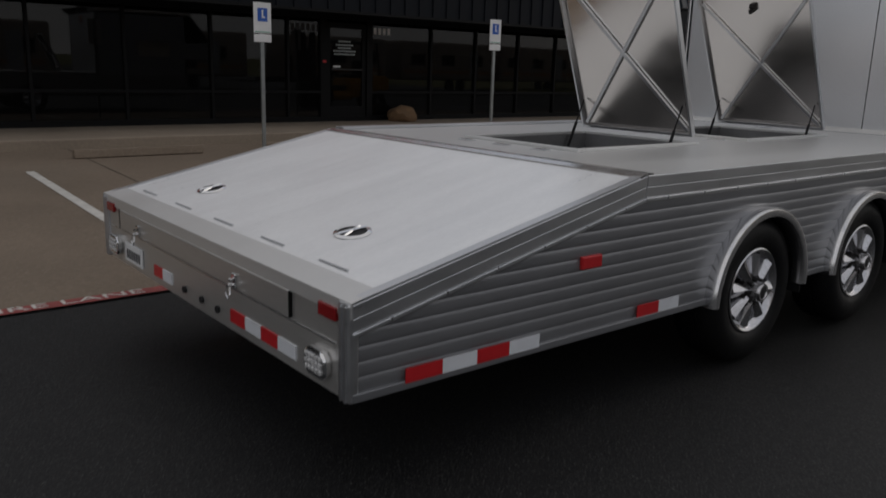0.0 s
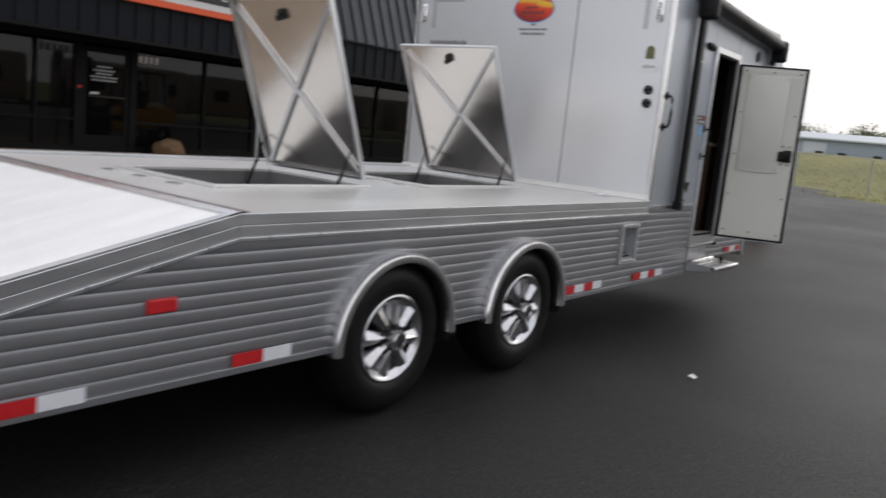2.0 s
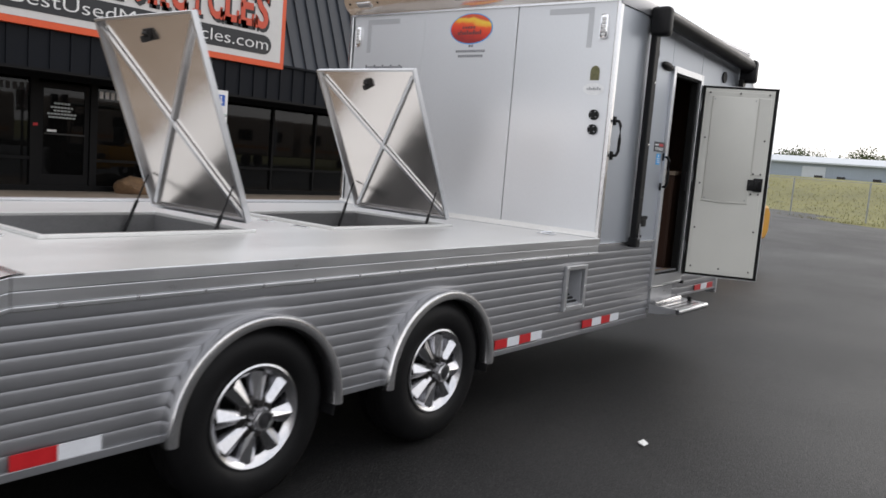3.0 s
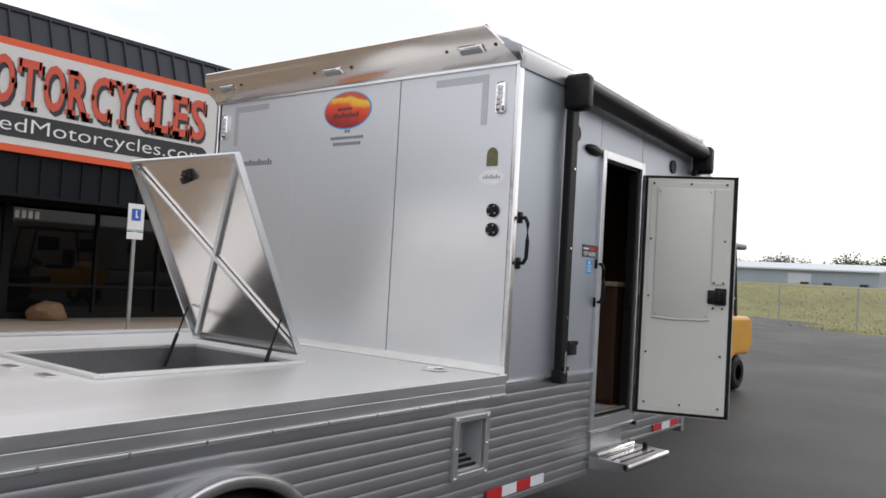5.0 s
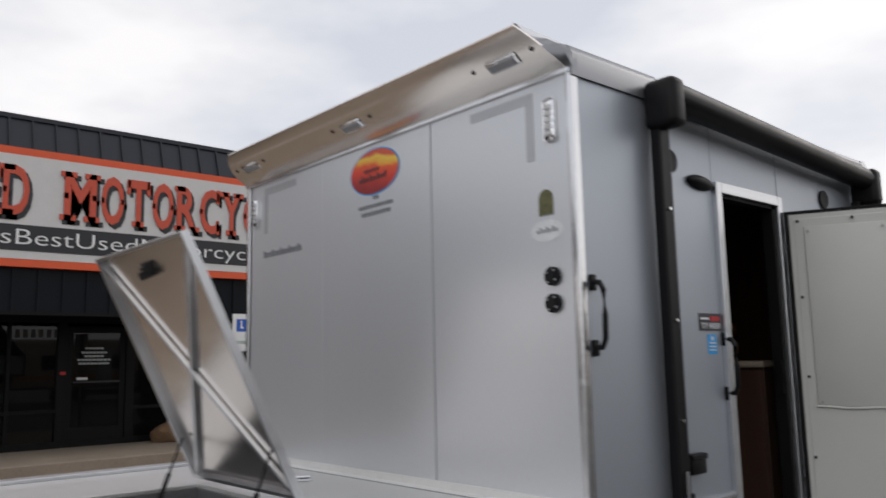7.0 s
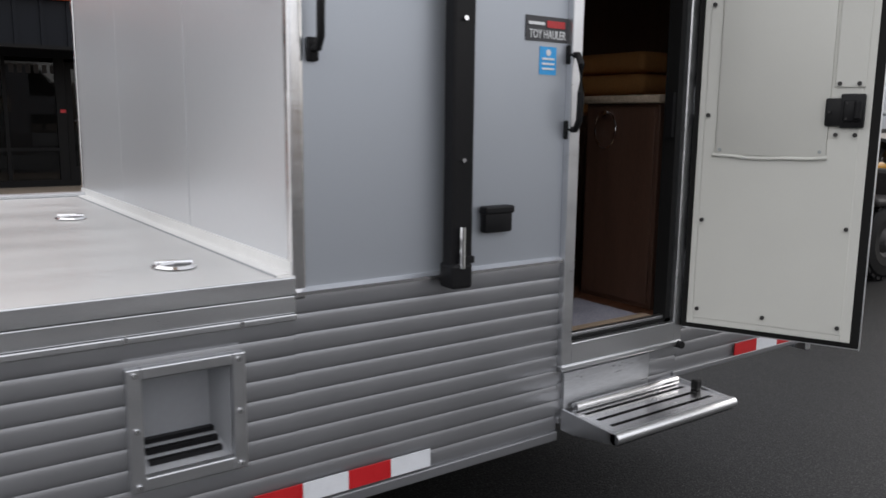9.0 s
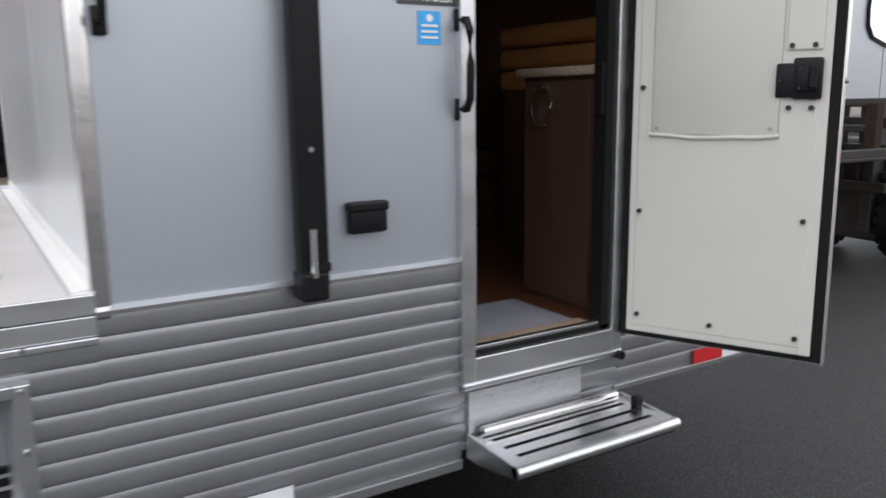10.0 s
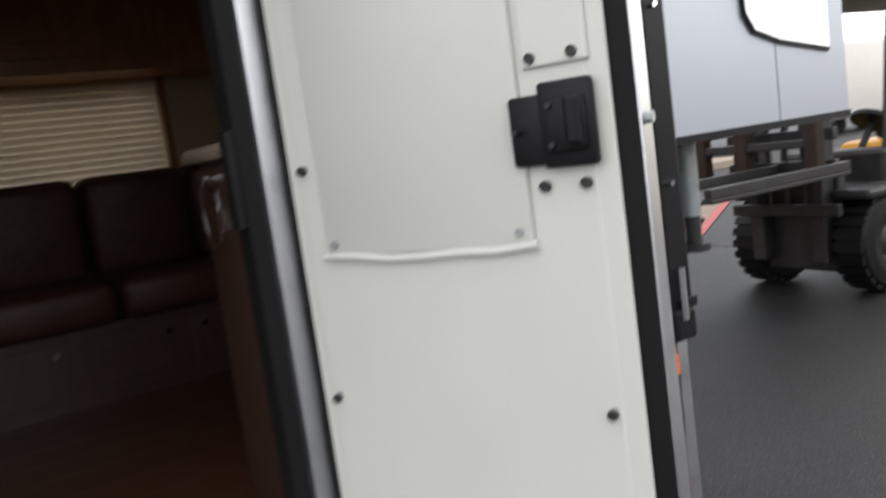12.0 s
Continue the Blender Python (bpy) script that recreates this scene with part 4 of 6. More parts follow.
for z in (1.917, 1.815):
    bm = bmesh.new()
    rod(bm, (BOX - 0.016, 2.325, z), (BOX, 2.325, z), 0.036, 24)
    rod(bm, (BOX - 0.022, 2.325, z), (BOX - 0.014, 2.325, z), 0.020, 20)
    for k in range(4):
        a = k * math.pi / 2 + 0.6
        rod(bm, (BOX - 0.02, 2.325 + 0.03 * math.cos(a), z + 0.03 * math.sin(a)), (BOX - 0.014, 2.325 + 0.03 * math.cos(a), z + 0.03 * math.sin(a)), 0.006, 6)
    sock = part("round_socket", bm, M_BLKPL, trailer, "round black socket")
    studs("lug", [((BOX - 0.0235, 2.325 + 0.027 * math.cos(k * math.pi / 2 + 0.6), z + 0.027 * math.sin(k * math.pi / 2 + 0.6)),
                   (BOX - 0.018, 2.325 + 0.027 * math.cos(k * math.pi / 2 + 0.6), z + 0.027 * math.sin(k * math.pi / 2 + 0.6))) for k in range(4)], 0.0045, M_GREY, sock, 8, "small metal lug")


def grab_handle(x, z0, z1, parent):
    bm = bmesh.new()
    tube(bm, [(x, S - 0.004, z1 - 0.02), (x, S - 0.04, z1 - 0.022), (x, S - 0.055, z1 - 0.05), (x, S - 0.058, (z0 + z1) / 2), (x, S - 0.055, z0 + 0.05), (x, S - 0.04, z0 + 0.022), (x, S - 0.004, z0 + 0.02)], 0.011, 10)
    for z in (z0 + 0.02, z1 - 0.02):
        soft_box(bm, x - 0.016, x + 0.016, S - 0.016, S, z - 0.03, z + 0.03, 0.005)
    part("grab_handle", bm, M_BLKPL, parent, "black grab handle", True)


grab_handle(6.86, 1.625, 1.905, trailer)
grab_handle(7.762, 1.425, 1.70, trailer)

# awning: rolled tube, end caps and two flat arms
awning = thing("awning", (8.2, S, 2.6), "rolled black awning on folding arms along the wall", "awning")
bm = bmesh.new()
rod(bm, (7.31, S - 0.09, 2.675), (9.28, S - 0.09, 2.585), 0.062, 20)
part("roller", bm, M_BLACK, awning, "rolled black awning fabric", True)
bm = bmesh.new()
box(bm, 7.34, 9.24, S - 0.012, S, 2.655, 2.685)
part("awning_rail", bm, M_BLACK, awning)
for x in (7.285, 9.29):
    bm = bmesh.new()
    cz = 2.628 if x < 8 else 2.535
    soft_box(bm, x - 0.05, x + 0.05, S - 0.160, S - 0.01, cz - 0.10, cz + 0.108, 0.03, 3)
    part("end_cap", bm, M_BLKPL, awning, "black rounded end cap", True)
    fz = 0.988 if x < 8 else 1.0
    x += 0.008 if x < 8 else -0.045
    bm = bmesh.new()
    soft_box(bm, x - 0.034, x + 0.042, S - 0.070, S - 0.022, fz + 0.03, 2.54 if x < 8 else 2.46, 0.008)
    arm = part("arm", bm, M_BLACK, awning, "black awning arm")
    bm = bmesh.new()
    soft_box(bm, x - 0.036, x + 0.036, S - 0.082, S - 0.01, fz, fz + 0.075, 0.010)
    box(bm, x - 0.01, x + 0.038, S - 0.084, S - 0.02, fz + 0.075, fz + 0.095)
    part("foot", bm, M_BLKPL, arm)
    bm = bmesh.new()
    rod(bm, (x - 0.005, S - 0.083, 1.05), (x - 0.005, S - 0.083, 1.17), 0.008, 8)
    part("slide_bar", bm, M_CHROME, arm)
    studs("rivet", [((x, S - 0.08, z), (x, S - 0.07, z)) for z in (1.36, 1.75, 2.2)], 0.007, M_CHROME, arm)

# small things on the side wall
bm = bmesh.new()
soft_box(bm, 7.412, 7.520, S - 0.030, S, 1.135, 1.217, 0.008)
outlet = part("outlet_cover", bm, M_BLKPL, trailer, "black weatherproof outlet cover", True)
bm = bmesh.new()
soft_box(bm, 7.409, 7.523, S - 0.036, S, 1.193, 1.217, 0.006)
part("cover_lip", bm, M_BLKPL, outlet)
sticker = boxpart("blue_sticker", (7.635, 7.705, S - 0.002, S, 1.615, 1.70), M_BLUE, trailer, "bright blue seal sticker")
bm = bmesh.new()
for z in (1.63, 1.645, 1.66):
    box(bm, 7.645, 7.695, S - 0.004, S - 0.002, z, z + 0.006)
rod(bm, (7.67, S - 0.004, 1.682), (7.67, S - 0.002, 1.682), 0.010, 12)
part("sticker_marks", bm, M_WSTICK, sticker)
sign = boxpart("name_plate", (7.575, 7.752, S - 0.003, S, 1.715, 1.79), M_INK, trailer, "black plate with white toy hauler lettering")
words("lettering", "TOY HAULER", 0.036, M_WSTICK, Matrix.Translation((7.588, S - 0.004, 1.724)) @ FACE_S, sign, 0.001, "", 0.152)
boxpart("red_flash", (7.66, 7.735, S - 0.005, S - 0.003, 1.757, 1.778), M_RED, sign)
boxpart("white_flash", (7.585, 7.65, S - 0.005, S - 0.003, 1.763, 1.772), M_WSTICK, sign)
bm = bmesh.new()
t = bmesh.new()
bmesh.ops.create_uvsphere(t, u_segments=20, v_segments=10, radius=1)
merge(bm, t, Matrix.Translation((7.645, S - 0.008, 2.365)) @ pose(0, 0, 0, 0, 4, 0) @ Matrix.Diagonal((0.10, 0.03, 0.032, 1)))
part("porch_lamp", bm, M_BLKPL, trailer, "black oval porch lamp", True)
for x, z in ((7.42, 2.43), (8.90, 2.44)):
    bm = bmesh.new()
    rod(bm, (x, S - 0.012, z), (x, S, z), 0.05, 20)
    part("speaker", bm, M_BLKPL, trailer, "round black speaker")

# service recess in the skirt
RX0, RX1, RZ_0, RZ_1, RD = 6.40, 6.62, 0.62, 0.862, 0.10
bm = bmesh.new()
for q in ((RX0 - 0.035, RX0, 0.585, 0.892), (RX1, RX1 + 0.035, 0.585, 0.892), (RX0, RX1, RZ_1, 0.892), (RX0, RX1, 0.585, RZ_0)):
    box(bm, q[0], q[1], S - 0.026, S - 0.002, q[2], q[3])
recess = part("service_recess", bm, M_ALU, trailer, "recessed grey service box with louvres", bevel=0.004)
bm = bmesh.new()
f = [(RX0, RZ_0), (RX1, RZ_0), (RX1, RZ_1), (RX0, RZ_1)]
g = [(RX0 + 0.02, RZ_0 + 0.055), (RX1 - 0.02, RZ_0 + 0.055), (RX1 - 0.02, RZ_1 - 0.02), (RX0 + 0.02, RZ_1 - 0.02)]
fo, ba = [bm.verts.new((x, S - 0.004, z)) for x, z in f], [bm.verts.new((x, S + RD, z)) for x, z in g]
bm.faces.new(ba)
for i in range(4):
    bm.faces.new((fo[i], fo[(i + 1) % 4], ba[(i + 1) % 4], ba[i]))
part("recess_liner", bm, M_GREY, recess, "grey moulded liner")
for i in range(3):
    y = S + 0.012 + i * 0.03
    z = RZ_0 + 0.055 * (y - S) / RD
    bm = bmesh.new()
    box(bm, RX0 + 0.02, RX1 - 0.02, y, y + 0.018, z + 0.004, z + 0.016)
    part("louvre", bm, M_BLKPL, recess)
studs("screw", [((x, S - 0.032, z), (x, S - 0.024, z)) for x in (6.384, 6.636) for z in (0.60, 0.74, 0.876)], 0.006, M_CHROME, recess)

# ---- entry door ----
entry = thing("entry_door", (DX1, S, DZ0), "open off-white entry door with black seal", "door")
bm = bmesh.new()
for q in ((DX0 - 0.045, DX0, 0.66, DZ1 + 0.05), (DX1, DX1 + 0.045, 0.66, DZ1 + 0.05), (DX0, DX1, DZ1, DZ1 + 0.05), (DX0, DX1, 0.66, DZ0)):
    box(bm, q[0], q[1], S - 0.026, S + 0.06, q[2], q[3])
part("door_frame", bm, M_ALU, trailer, "aluminium door frame", bevel=0.004)
bm = bmesh.new()
for q in ((DX0, DX0 + 0.012, DZ0, DZ1), (DX1 - 0.03, DX1, DZ0, DZ1), (DX0, DX1, DZ1 - 0.015, DZ1), (DX0, DX1, DZ0, DZ0 + 0.012)):
    box(bm, q[0], q[1], S - 0.006, S + 0.05, q[2], q[3])
part("door_seal", bm, M_SEAL, trailer)
boxpart("sill_rail", (DX0 + 0.012, DX1 - 0.03, S + 0.002, S + 0.026, DZ0 + 0.012, DZ0 + 0.024), M_ALU, trailer, "thin aluminium sill rail", 0.002)
boxpart("jamb_rail", (DX0 + 0.012, DX0 + 0.022, S + 0.002, S + 0.026, DZ0 + 0.024, DZ1 - 0.015), M_ALU, trailer, "thin aluminium jamb rail", 0.002)
bm = bmesh.new()
soft_box(bm, DX0 - 0.045, DX1 + 0.045, S - 0.030, S - 0.002, 0.640, 0.662, 0.006)
part("threshold", bm, M_ALU, trailer, "bright aluminium threshold")
bm = bmesh.new()
box(bm, DX0 - 0.02, DX1 - 0.12, S - 0.017, S, 0.47, 0.63)
part("kick_plate", bm, M_SCUFF, trailer, "scuffed polished kick plate")
bm = bmesh.new()
rod(bm, (8.355, S - 0.05, 0.645), (8.355, S, 0.645), 0.014, 12)
part("door_bumper", bm, M_RUBBER, trailer)

# leaf space: x from hinge to free edge, y = thickness, z up; inner face at y = 0 looks rearward
hinge, free = Vector((8.360, 2.168)), Vector((8.612, 1.628))
e = free - hinge
LW = e.length
leaf = Matrix.Translation((hinge.x, hinge.y, 0)) @ Matrix.Rotation(math.atan2(e.y, e.x), 4, "Z")
DB, DT = 0.716, 2.308
bm = bmesh.new()
box(bm, 0, LW, 0.0, 0.040, DB, DT, leaf)
slab = part("door_leaf", bm, M_SEAL, entry, "", bevel=0.003)
bm = bmesh.new()
box(bm, 0.0, LW, 0.041, 0.046, DB - 0.006, DT + 0.006, leaf)
box(bm, LW, LW + 0.004, 0.004, 0.046, DB - 0.006, DT + 0.006, leaf)
box(bm, 0, LW, 0.030, 0.046, DB - 0.010, DB - 0.006, leaf)
part("outer_skin", bm, M_ALU, entry, "silver outer door skin")
bm = bmesh.new()
for q in ((0.022, 0.045, DB + 0.02, DT - 0.02), (LW - 0.06, LW - 0.028, DB + 0.02, DT - 0.02), (0.045, LW - 0.06, DB + 0.02, DB + 0.045), (0.045, LW - 0.06, DT - 0.045, DT - 0.02)):
    box(bm, q[0], q[1], -0.010, 0.0, q[2], q[3], leaf)
part("inner_frame", bm, M_DOOR, entry, "white inner frame", bevel=0.002)
bm = bmesh.new()
soft_box(bm, 0.040, LW - 0.055, -0.012, -0.001, DB + 0.040, DT - 0.040, 0.005, 2, leaf)
liner = part("liner", bm, M_DOOR, entry, "off-white padded vinyl liner")
bm = bmesh.new()
soft_box(bm, 0.085, 0.445, -0.020, -0.010, 1.360, 2.225, 0.006, 2, leaf)
flap = part("window_flap", bm, M_DOOR, entry, "off-white vinyl window cover", True)
bm = bmesh.new()
tube(bm, [leaf @ Vector((0.078 + 0.0617 * k, -0.017, 1.361 - 0.008 * math.sin(math.pi * k / 6) + 0.002 * math.sin(k * 2.1))) for k in range(7)], 0.0065, 8)
part("hem", bm, M_DOOR, flap)
bm = bmesh.new()
soft_box(bm, 0.453, LW - 0.050, -0.018, -0.010, 1.592, 2.225, 0.004, 2, leaf)
part("lock_panel", bm, M_DOOR, entry)
bm = bmesh.new()
soft_box(bm, 0.432, 0.515, -0.030, -0.012, 1.466, 1.558, 0.006, 2, leaf)
soft_box(bm, 0.476, LW - 0.046, -0.032, -0.012, 1.461, 1.572, 0.006, 2, leaf)
soft_box(bm, 0.486, LW - 0.054, -0.042, -0.028, 1.481, 1.551, 0.006, 2, leaf)
lock = part("lock_case", bm, M_BLKPL, entry, "black door lock case", True)
bm = bmesh.new()
soft_box(bm, 0.518, 0.540, -0.055, -0.040, 1.488, 1.551, 0.006, 2, leaf)
part("lever", bm, M_BLACK, lock)
studs("lock_screw", [(leaf @ Vector((u, -0.046, z)), leaf @ Vector((u, -0.030, z))) for u, z in ((0.496, 1.541), (0.535, 1.541), (0.496, 1.491), (0.535, 1.491), (0.445, 1.512))], 0.004, M_STEEL, lock, 8)
bm = bmesh.new()
rod(bm, leaf @ Vector((LW - 0.002, 0.02, 1.51)), leaf @ Vector((LW + 0.014, 0.02, 1.51)), 0.008, 10)
part("bolt", bm, M_GALV, lock)
studs("screw", [(leaf @ Vector((u, -0.022, z)), leaf @ Vector((u, -0.010, z))) for u, z in (
    (0.058, DB + 0.078), (0.285, DB + 0.073), (LW - 0.07, DB + 0.068), (0.055, 1.125), (LW - 0.07, 1.125), (0.055, 1.50), (0.055, 1.88), (0.06, DT - 0.055), (0.30, DT - 0.055), (LW - 0.07, DT - 0.055),
    (LW - 0.07, 1.88), (0.468, 1.605), (LW - 0.07, 1.605), (0.468, 1.438), (LW - 0.07, 1.438))], 0.0075, M_STEEL, entry, 8, "dark screw head")
studs("snap", [(leaf @ Vector((u, -0.026, z)), leaf @ Vector((u, -0.018, z))) for u, z in ((0.103, 1.380), (0.425, 1.380), (0.103, 2.20), (0.425, 2.20))], 0.006, M_GALV, flap)
studs("hinge", [((DX1 + 0.05, S - 0.030, z - 0.05), (DX1 + 0.05, S - 0.030, z + 0.05)) for z in (0.95, 1.55, 2.15)], 0.010, M_ALU, entry, 10)
boxpart("catch", (DX1 - 0.045, DX1 - 0.02, S + 0.0, S + 0.03, 1.42, 1.58), M_BLKPL, trailer, "black door catch")

# ---- folding step ----
step = thing("entry_step", (8.07, S - 0.15, 0.498), "bright aluminium folding step with grip slots", "step")
SX0, SX1, SY0 = 7.765, 8.385, 1.935
bm = bmesh.new()
ys = [SY0 + 0.012, SY0 + 0.055, SY0 + 0.073, SY0 + 0.115, SY0 + 0.133, SY0 + 0.175, SY0 + 0.193, S - 0.03]
for a, b in zip(ys[::2], ys[1::2]):
    box(bm, SX0 + 0.01, SX1 - 0.01, a, b, 0.480, 0.496)
for a, b in zip(ys[1::2], ys[2::2]):
    box(bm, SX0 + 0.01, SX0 + 0.05, a, b, 0.480, 0.496)
    box(bm, SX1 - 0.05, SX1 - 0.01, a, b, 0.480, 0.496)
part("tread", bm, M_POLISH, step)
bm = bmesh.new()
rod(bm, (SX0, SY0 + 0.005, 0.481), (SX1, SY0 + 0.005, 0.481), 0.019, 14)
part("nosing", bm, M_ALU, step, "", True)
for x in (SX0, SX1 - 0.010):
    bm = bmesh.new()
    prism(bm, [(SY0, 0.464), (SY0, 0.496), (S - 0.02, 0.506), (S - 0.02, 0.433), (S - 0.08, 0.433)], "x", x, x + 0.010)
    part("side_plate", bm, M_ALU, step)
# Near-black sheet under the tread stands for shade in its slots.
bm = bmesh.new()
box(bm, SX0 + 0.01, SX1 - 0.01, SY0, S - 0.02, 0.458, 0.464)
part("slot_shade_sheet", bm, M_SEAL, step)
bm = bmesh.new()
rod(bm, (SX0 + 0.04, S - 0.045, 0.513), (SX1 - 0.05, S - 0.045, 0.513), 0.016, 12)
part("hinge_tube", bm, M_POLISH, step, "", True)
bm = bmesh.new()
soft_box(bm, SX1 - 0.05, SX1 - 0.02, S - 0.14, S - 0.11, 0.496, 0.533, 0.006)
part("rubber_stop", bm, M_RUBBER, step)

# ---- trailer inside ----
FL = 0.735
boxpart("interior_floor", (BOX + 0.06, FRONT - 0.03, S + 0.055, N - 0.05, FL - 0.03, FL), M_WOODF, trailer, "dark red-brown wood plank floor")
for i in range(14):
    y = S + 0.15 + i * 0.17
    boxpart("floor_joint", (BOX + 0.06, FRONT - 0.03, y, y + 0.0015, FL, FL + 0.0010), M_CAB, trailer)
boxpart("interior_ceiling", (BOX + 0.06, FRONT, S + 0.055, N - 0.05, 2.60, 2.66), M_RVW, trailer)
boxpart("interior_back_wall", (BOX + 0.061, BOX + 0.075, S + 0.056, N - 0.05, FL, 2.60), M_CABM, trailer)
for x0, x1, z0, z1 in ((BOX + 0.075, 7.93, FL, 2.60), (8.86, FRONT - 0.03, FL, 2.60), (7.93, 8.86, FL, 1.56), (7.93, 8.86, 1.97, 2.60)):
    boxpart("interior_far_wall", (x0, x1, N - 0.062, N - 0.051, z0, z1), M_BEIGE, trailer, "beige inner wall")
# Front wall coloured dark because little light reaches it.
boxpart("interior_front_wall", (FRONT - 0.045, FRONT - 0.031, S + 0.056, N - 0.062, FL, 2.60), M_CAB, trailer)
door_mat = boxpart("floor_mat", (7.84, 8.28, S + 0.10, 2.64, FL, FL + 0.010), M_MAT, None, "", 0.003)
tagged(door_mat, "grey woven mat on the wood floor inside the door", "mat")
boxpart("threshold_carpet", (DX0 + 0.014, DX1 - 0.03, S + 0.03, S + 0.10, FL, FL + 0.014), M_CARPET, trailer, "tan carpet edging", 0.005)

# tall end cabinet beside the door, with towel ring
cabinet = thing("end_cabinet", (8.62, 2.55, FL), "dark walnut end cabinet with speckled top", "cabinet")
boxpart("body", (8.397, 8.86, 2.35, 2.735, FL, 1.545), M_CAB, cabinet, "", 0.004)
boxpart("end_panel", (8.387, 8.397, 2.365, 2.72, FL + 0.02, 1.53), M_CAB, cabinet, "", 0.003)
bm = bmesh.new()
soft_box(bm, 8.370, 8.88, 2.335, 2.76, 1.545, 1.578, 0.010)
part("countertop", bm, M_COUNTER, cabinet, "speckled tan countertop", True)
bm = bmesh.new()
tube(bm, [(8.367, 2.60 + 0.056 * math.cos(math.tau * k / 24), 1.440 + 0.075 * math.sin(math.tau * k / 24)) for k in range(25)], 0.003, 6)
rod(bm, (8.387, 2.60, 1.508), (8.357, 2.60, 1.508), 0.010, 10)
part("towel_ring", bm, M_CHROME, cabinet, "chrome towel ring", True)
bench = thing("bench_cabinet", (9.1, 3.27, FL), "brown wooden bench cabinet against the inner wall", "cabinet")
boxpart("body", (8.96, 9.25, 2.90, 3.64, FL, 1.50), M_CAB, bench, "", 0.004)
for y0, y1 in ((2.93, 3.26), (3.29, 3.61)):
    dr = boxpart("door", (8.946, 8.96, y0, y1, FL + 0.06, 1.44), M_CAB, bench, "", 0.003)
    boxpart("raised_panel", (8.940, 8.946, y0 + 0.05, y1 - 0.05, FL + 0.12, 1.38), M_CAB, dr, "", 0.002)
for i in range(3):
    bm = bmesh.new()
    soft_box(bm, 8.94, 9.24, 2.92, 3.66, 1.502 + i * 0.105, 1.60 + i * 0.105, 0.035, 3)
    c = part("cushion", bm, M_TANC, None, "", True)
    tagged(c, "tan striped cushion stacked on the bench cabinet", "cushion", "stacked cushions")

# sofa with drawers below
sofa = thing("sofa", (8.5, 4.4, FL), "dark brown leather sofa over a cabinet base", "sofa")
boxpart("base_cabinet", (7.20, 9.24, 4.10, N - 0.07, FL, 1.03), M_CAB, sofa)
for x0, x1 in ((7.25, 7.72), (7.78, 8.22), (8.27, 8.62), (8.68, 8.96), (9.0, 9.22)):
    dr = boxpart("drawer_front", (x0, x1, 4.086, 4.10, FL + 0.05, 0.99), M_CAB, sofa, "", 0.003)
    bm = bmesh.new()
    for q in ((x0 + 0.05, x1 - 0.05, 0.95, 0.955), (x0 + 0.05, x1 - 0.05, FL + 0.085, FL + 0.09), (x0 + 0.045, x0 + 0.05, FL + 0.085, 0.955), (x1 - 0.05, x1 - 0.045, FL + 0.085, 0.955)):
        box(bm, q[0], q[1], 4.080, 4.086, q[2], q[3])
    part("moulding", bm, M_CAB, dr)
    bm = bmesh.new()
    rod(bm, (x1 - 0.04 if x0 < 8.4 else x0 + 0.04, 4.086, 0.955), (x1 - 0.04 if x0 < 8.4 else x0 + 0.04, 4.062, 0.955), 0.011, 10)
    part("knob", bm, M_CHROME, dr)
for x0, x1 in ((7.22, 7.85), (7.86, 8.42), (8.43, 8.86), (8.87, 9.24)):
    bm = bmesh.new()
    soft_box(bm, x0, x1, 4.03, 4.56, 1.03, 1.19, 0.045, 3)
    part("seat_cushion", bm, M_SOFA, sofa, "", True)
    bm = bmesh.new()
    soft_box(bm, x0, x1, 4.46, 4.70, 1.16, 1.585, 0.05, 3, None)
    part("back_cushion", bm, M_SOFA, sofa, "", True)
window_in = thing("sofa_window", (8.51, N - 0.07, 1.77), "cream slatted blind in a wooden window surround", "window blind")
for i in range(13):
    z = 1.580 + i * 0.032
    bm = bmesh.new()
    box(bm, 7.93, 8.86, -0.014, 0.014, -0.001, 0.001)
    bmesh.ops.transform(bm, matrix=Matrix.Translation((0, N - 0.085, z)) @ pose(0, 0, 0, -72, 0, 0), verts=bm.verts[:])
    part("slat", bm, M_BLIND, window_in)
boxpart("blind_backing", (7.92, 8.87, N - 0.068, N - 0.066, 1.56, 1.985), M_BLIND, window_in)
boxpart("surround", (7.89, 7.92, N - 0.10, N - 0.063, 1.50, 2.0), M_CABM, window_in)
boxpart("surround", (8.87, 8.90, N - 0.10, N - 0.063, 1.50, 2.0), M_CABM, window_in)
upper = thing("upper_cabinet", (8.4, 4.6, 2.2), "brown wooden upper cabinet above the sofa", "cabinet")
boxpart("body", (7.20, 9.24, 4.42, N - 0.07, 2.0, 2.58), M_CABM, upper)
for x0, x1 in ((7.25, 7.95), (8.0, 8.68), (8.73, 9.22)):
    dr = boxpart("door", (x0, x1, 4.405, 4.42, 2.06, 2.54), M_CABM, upper, "", 0.004)
    bm = bmesh.new()
    soft_box(bm, x0 + 0.06, x1 - 0.06, 4.398, 4.406, 2.12, 2.48, 0.004)
    part("raised_panel", bm, M_CABM, dr)

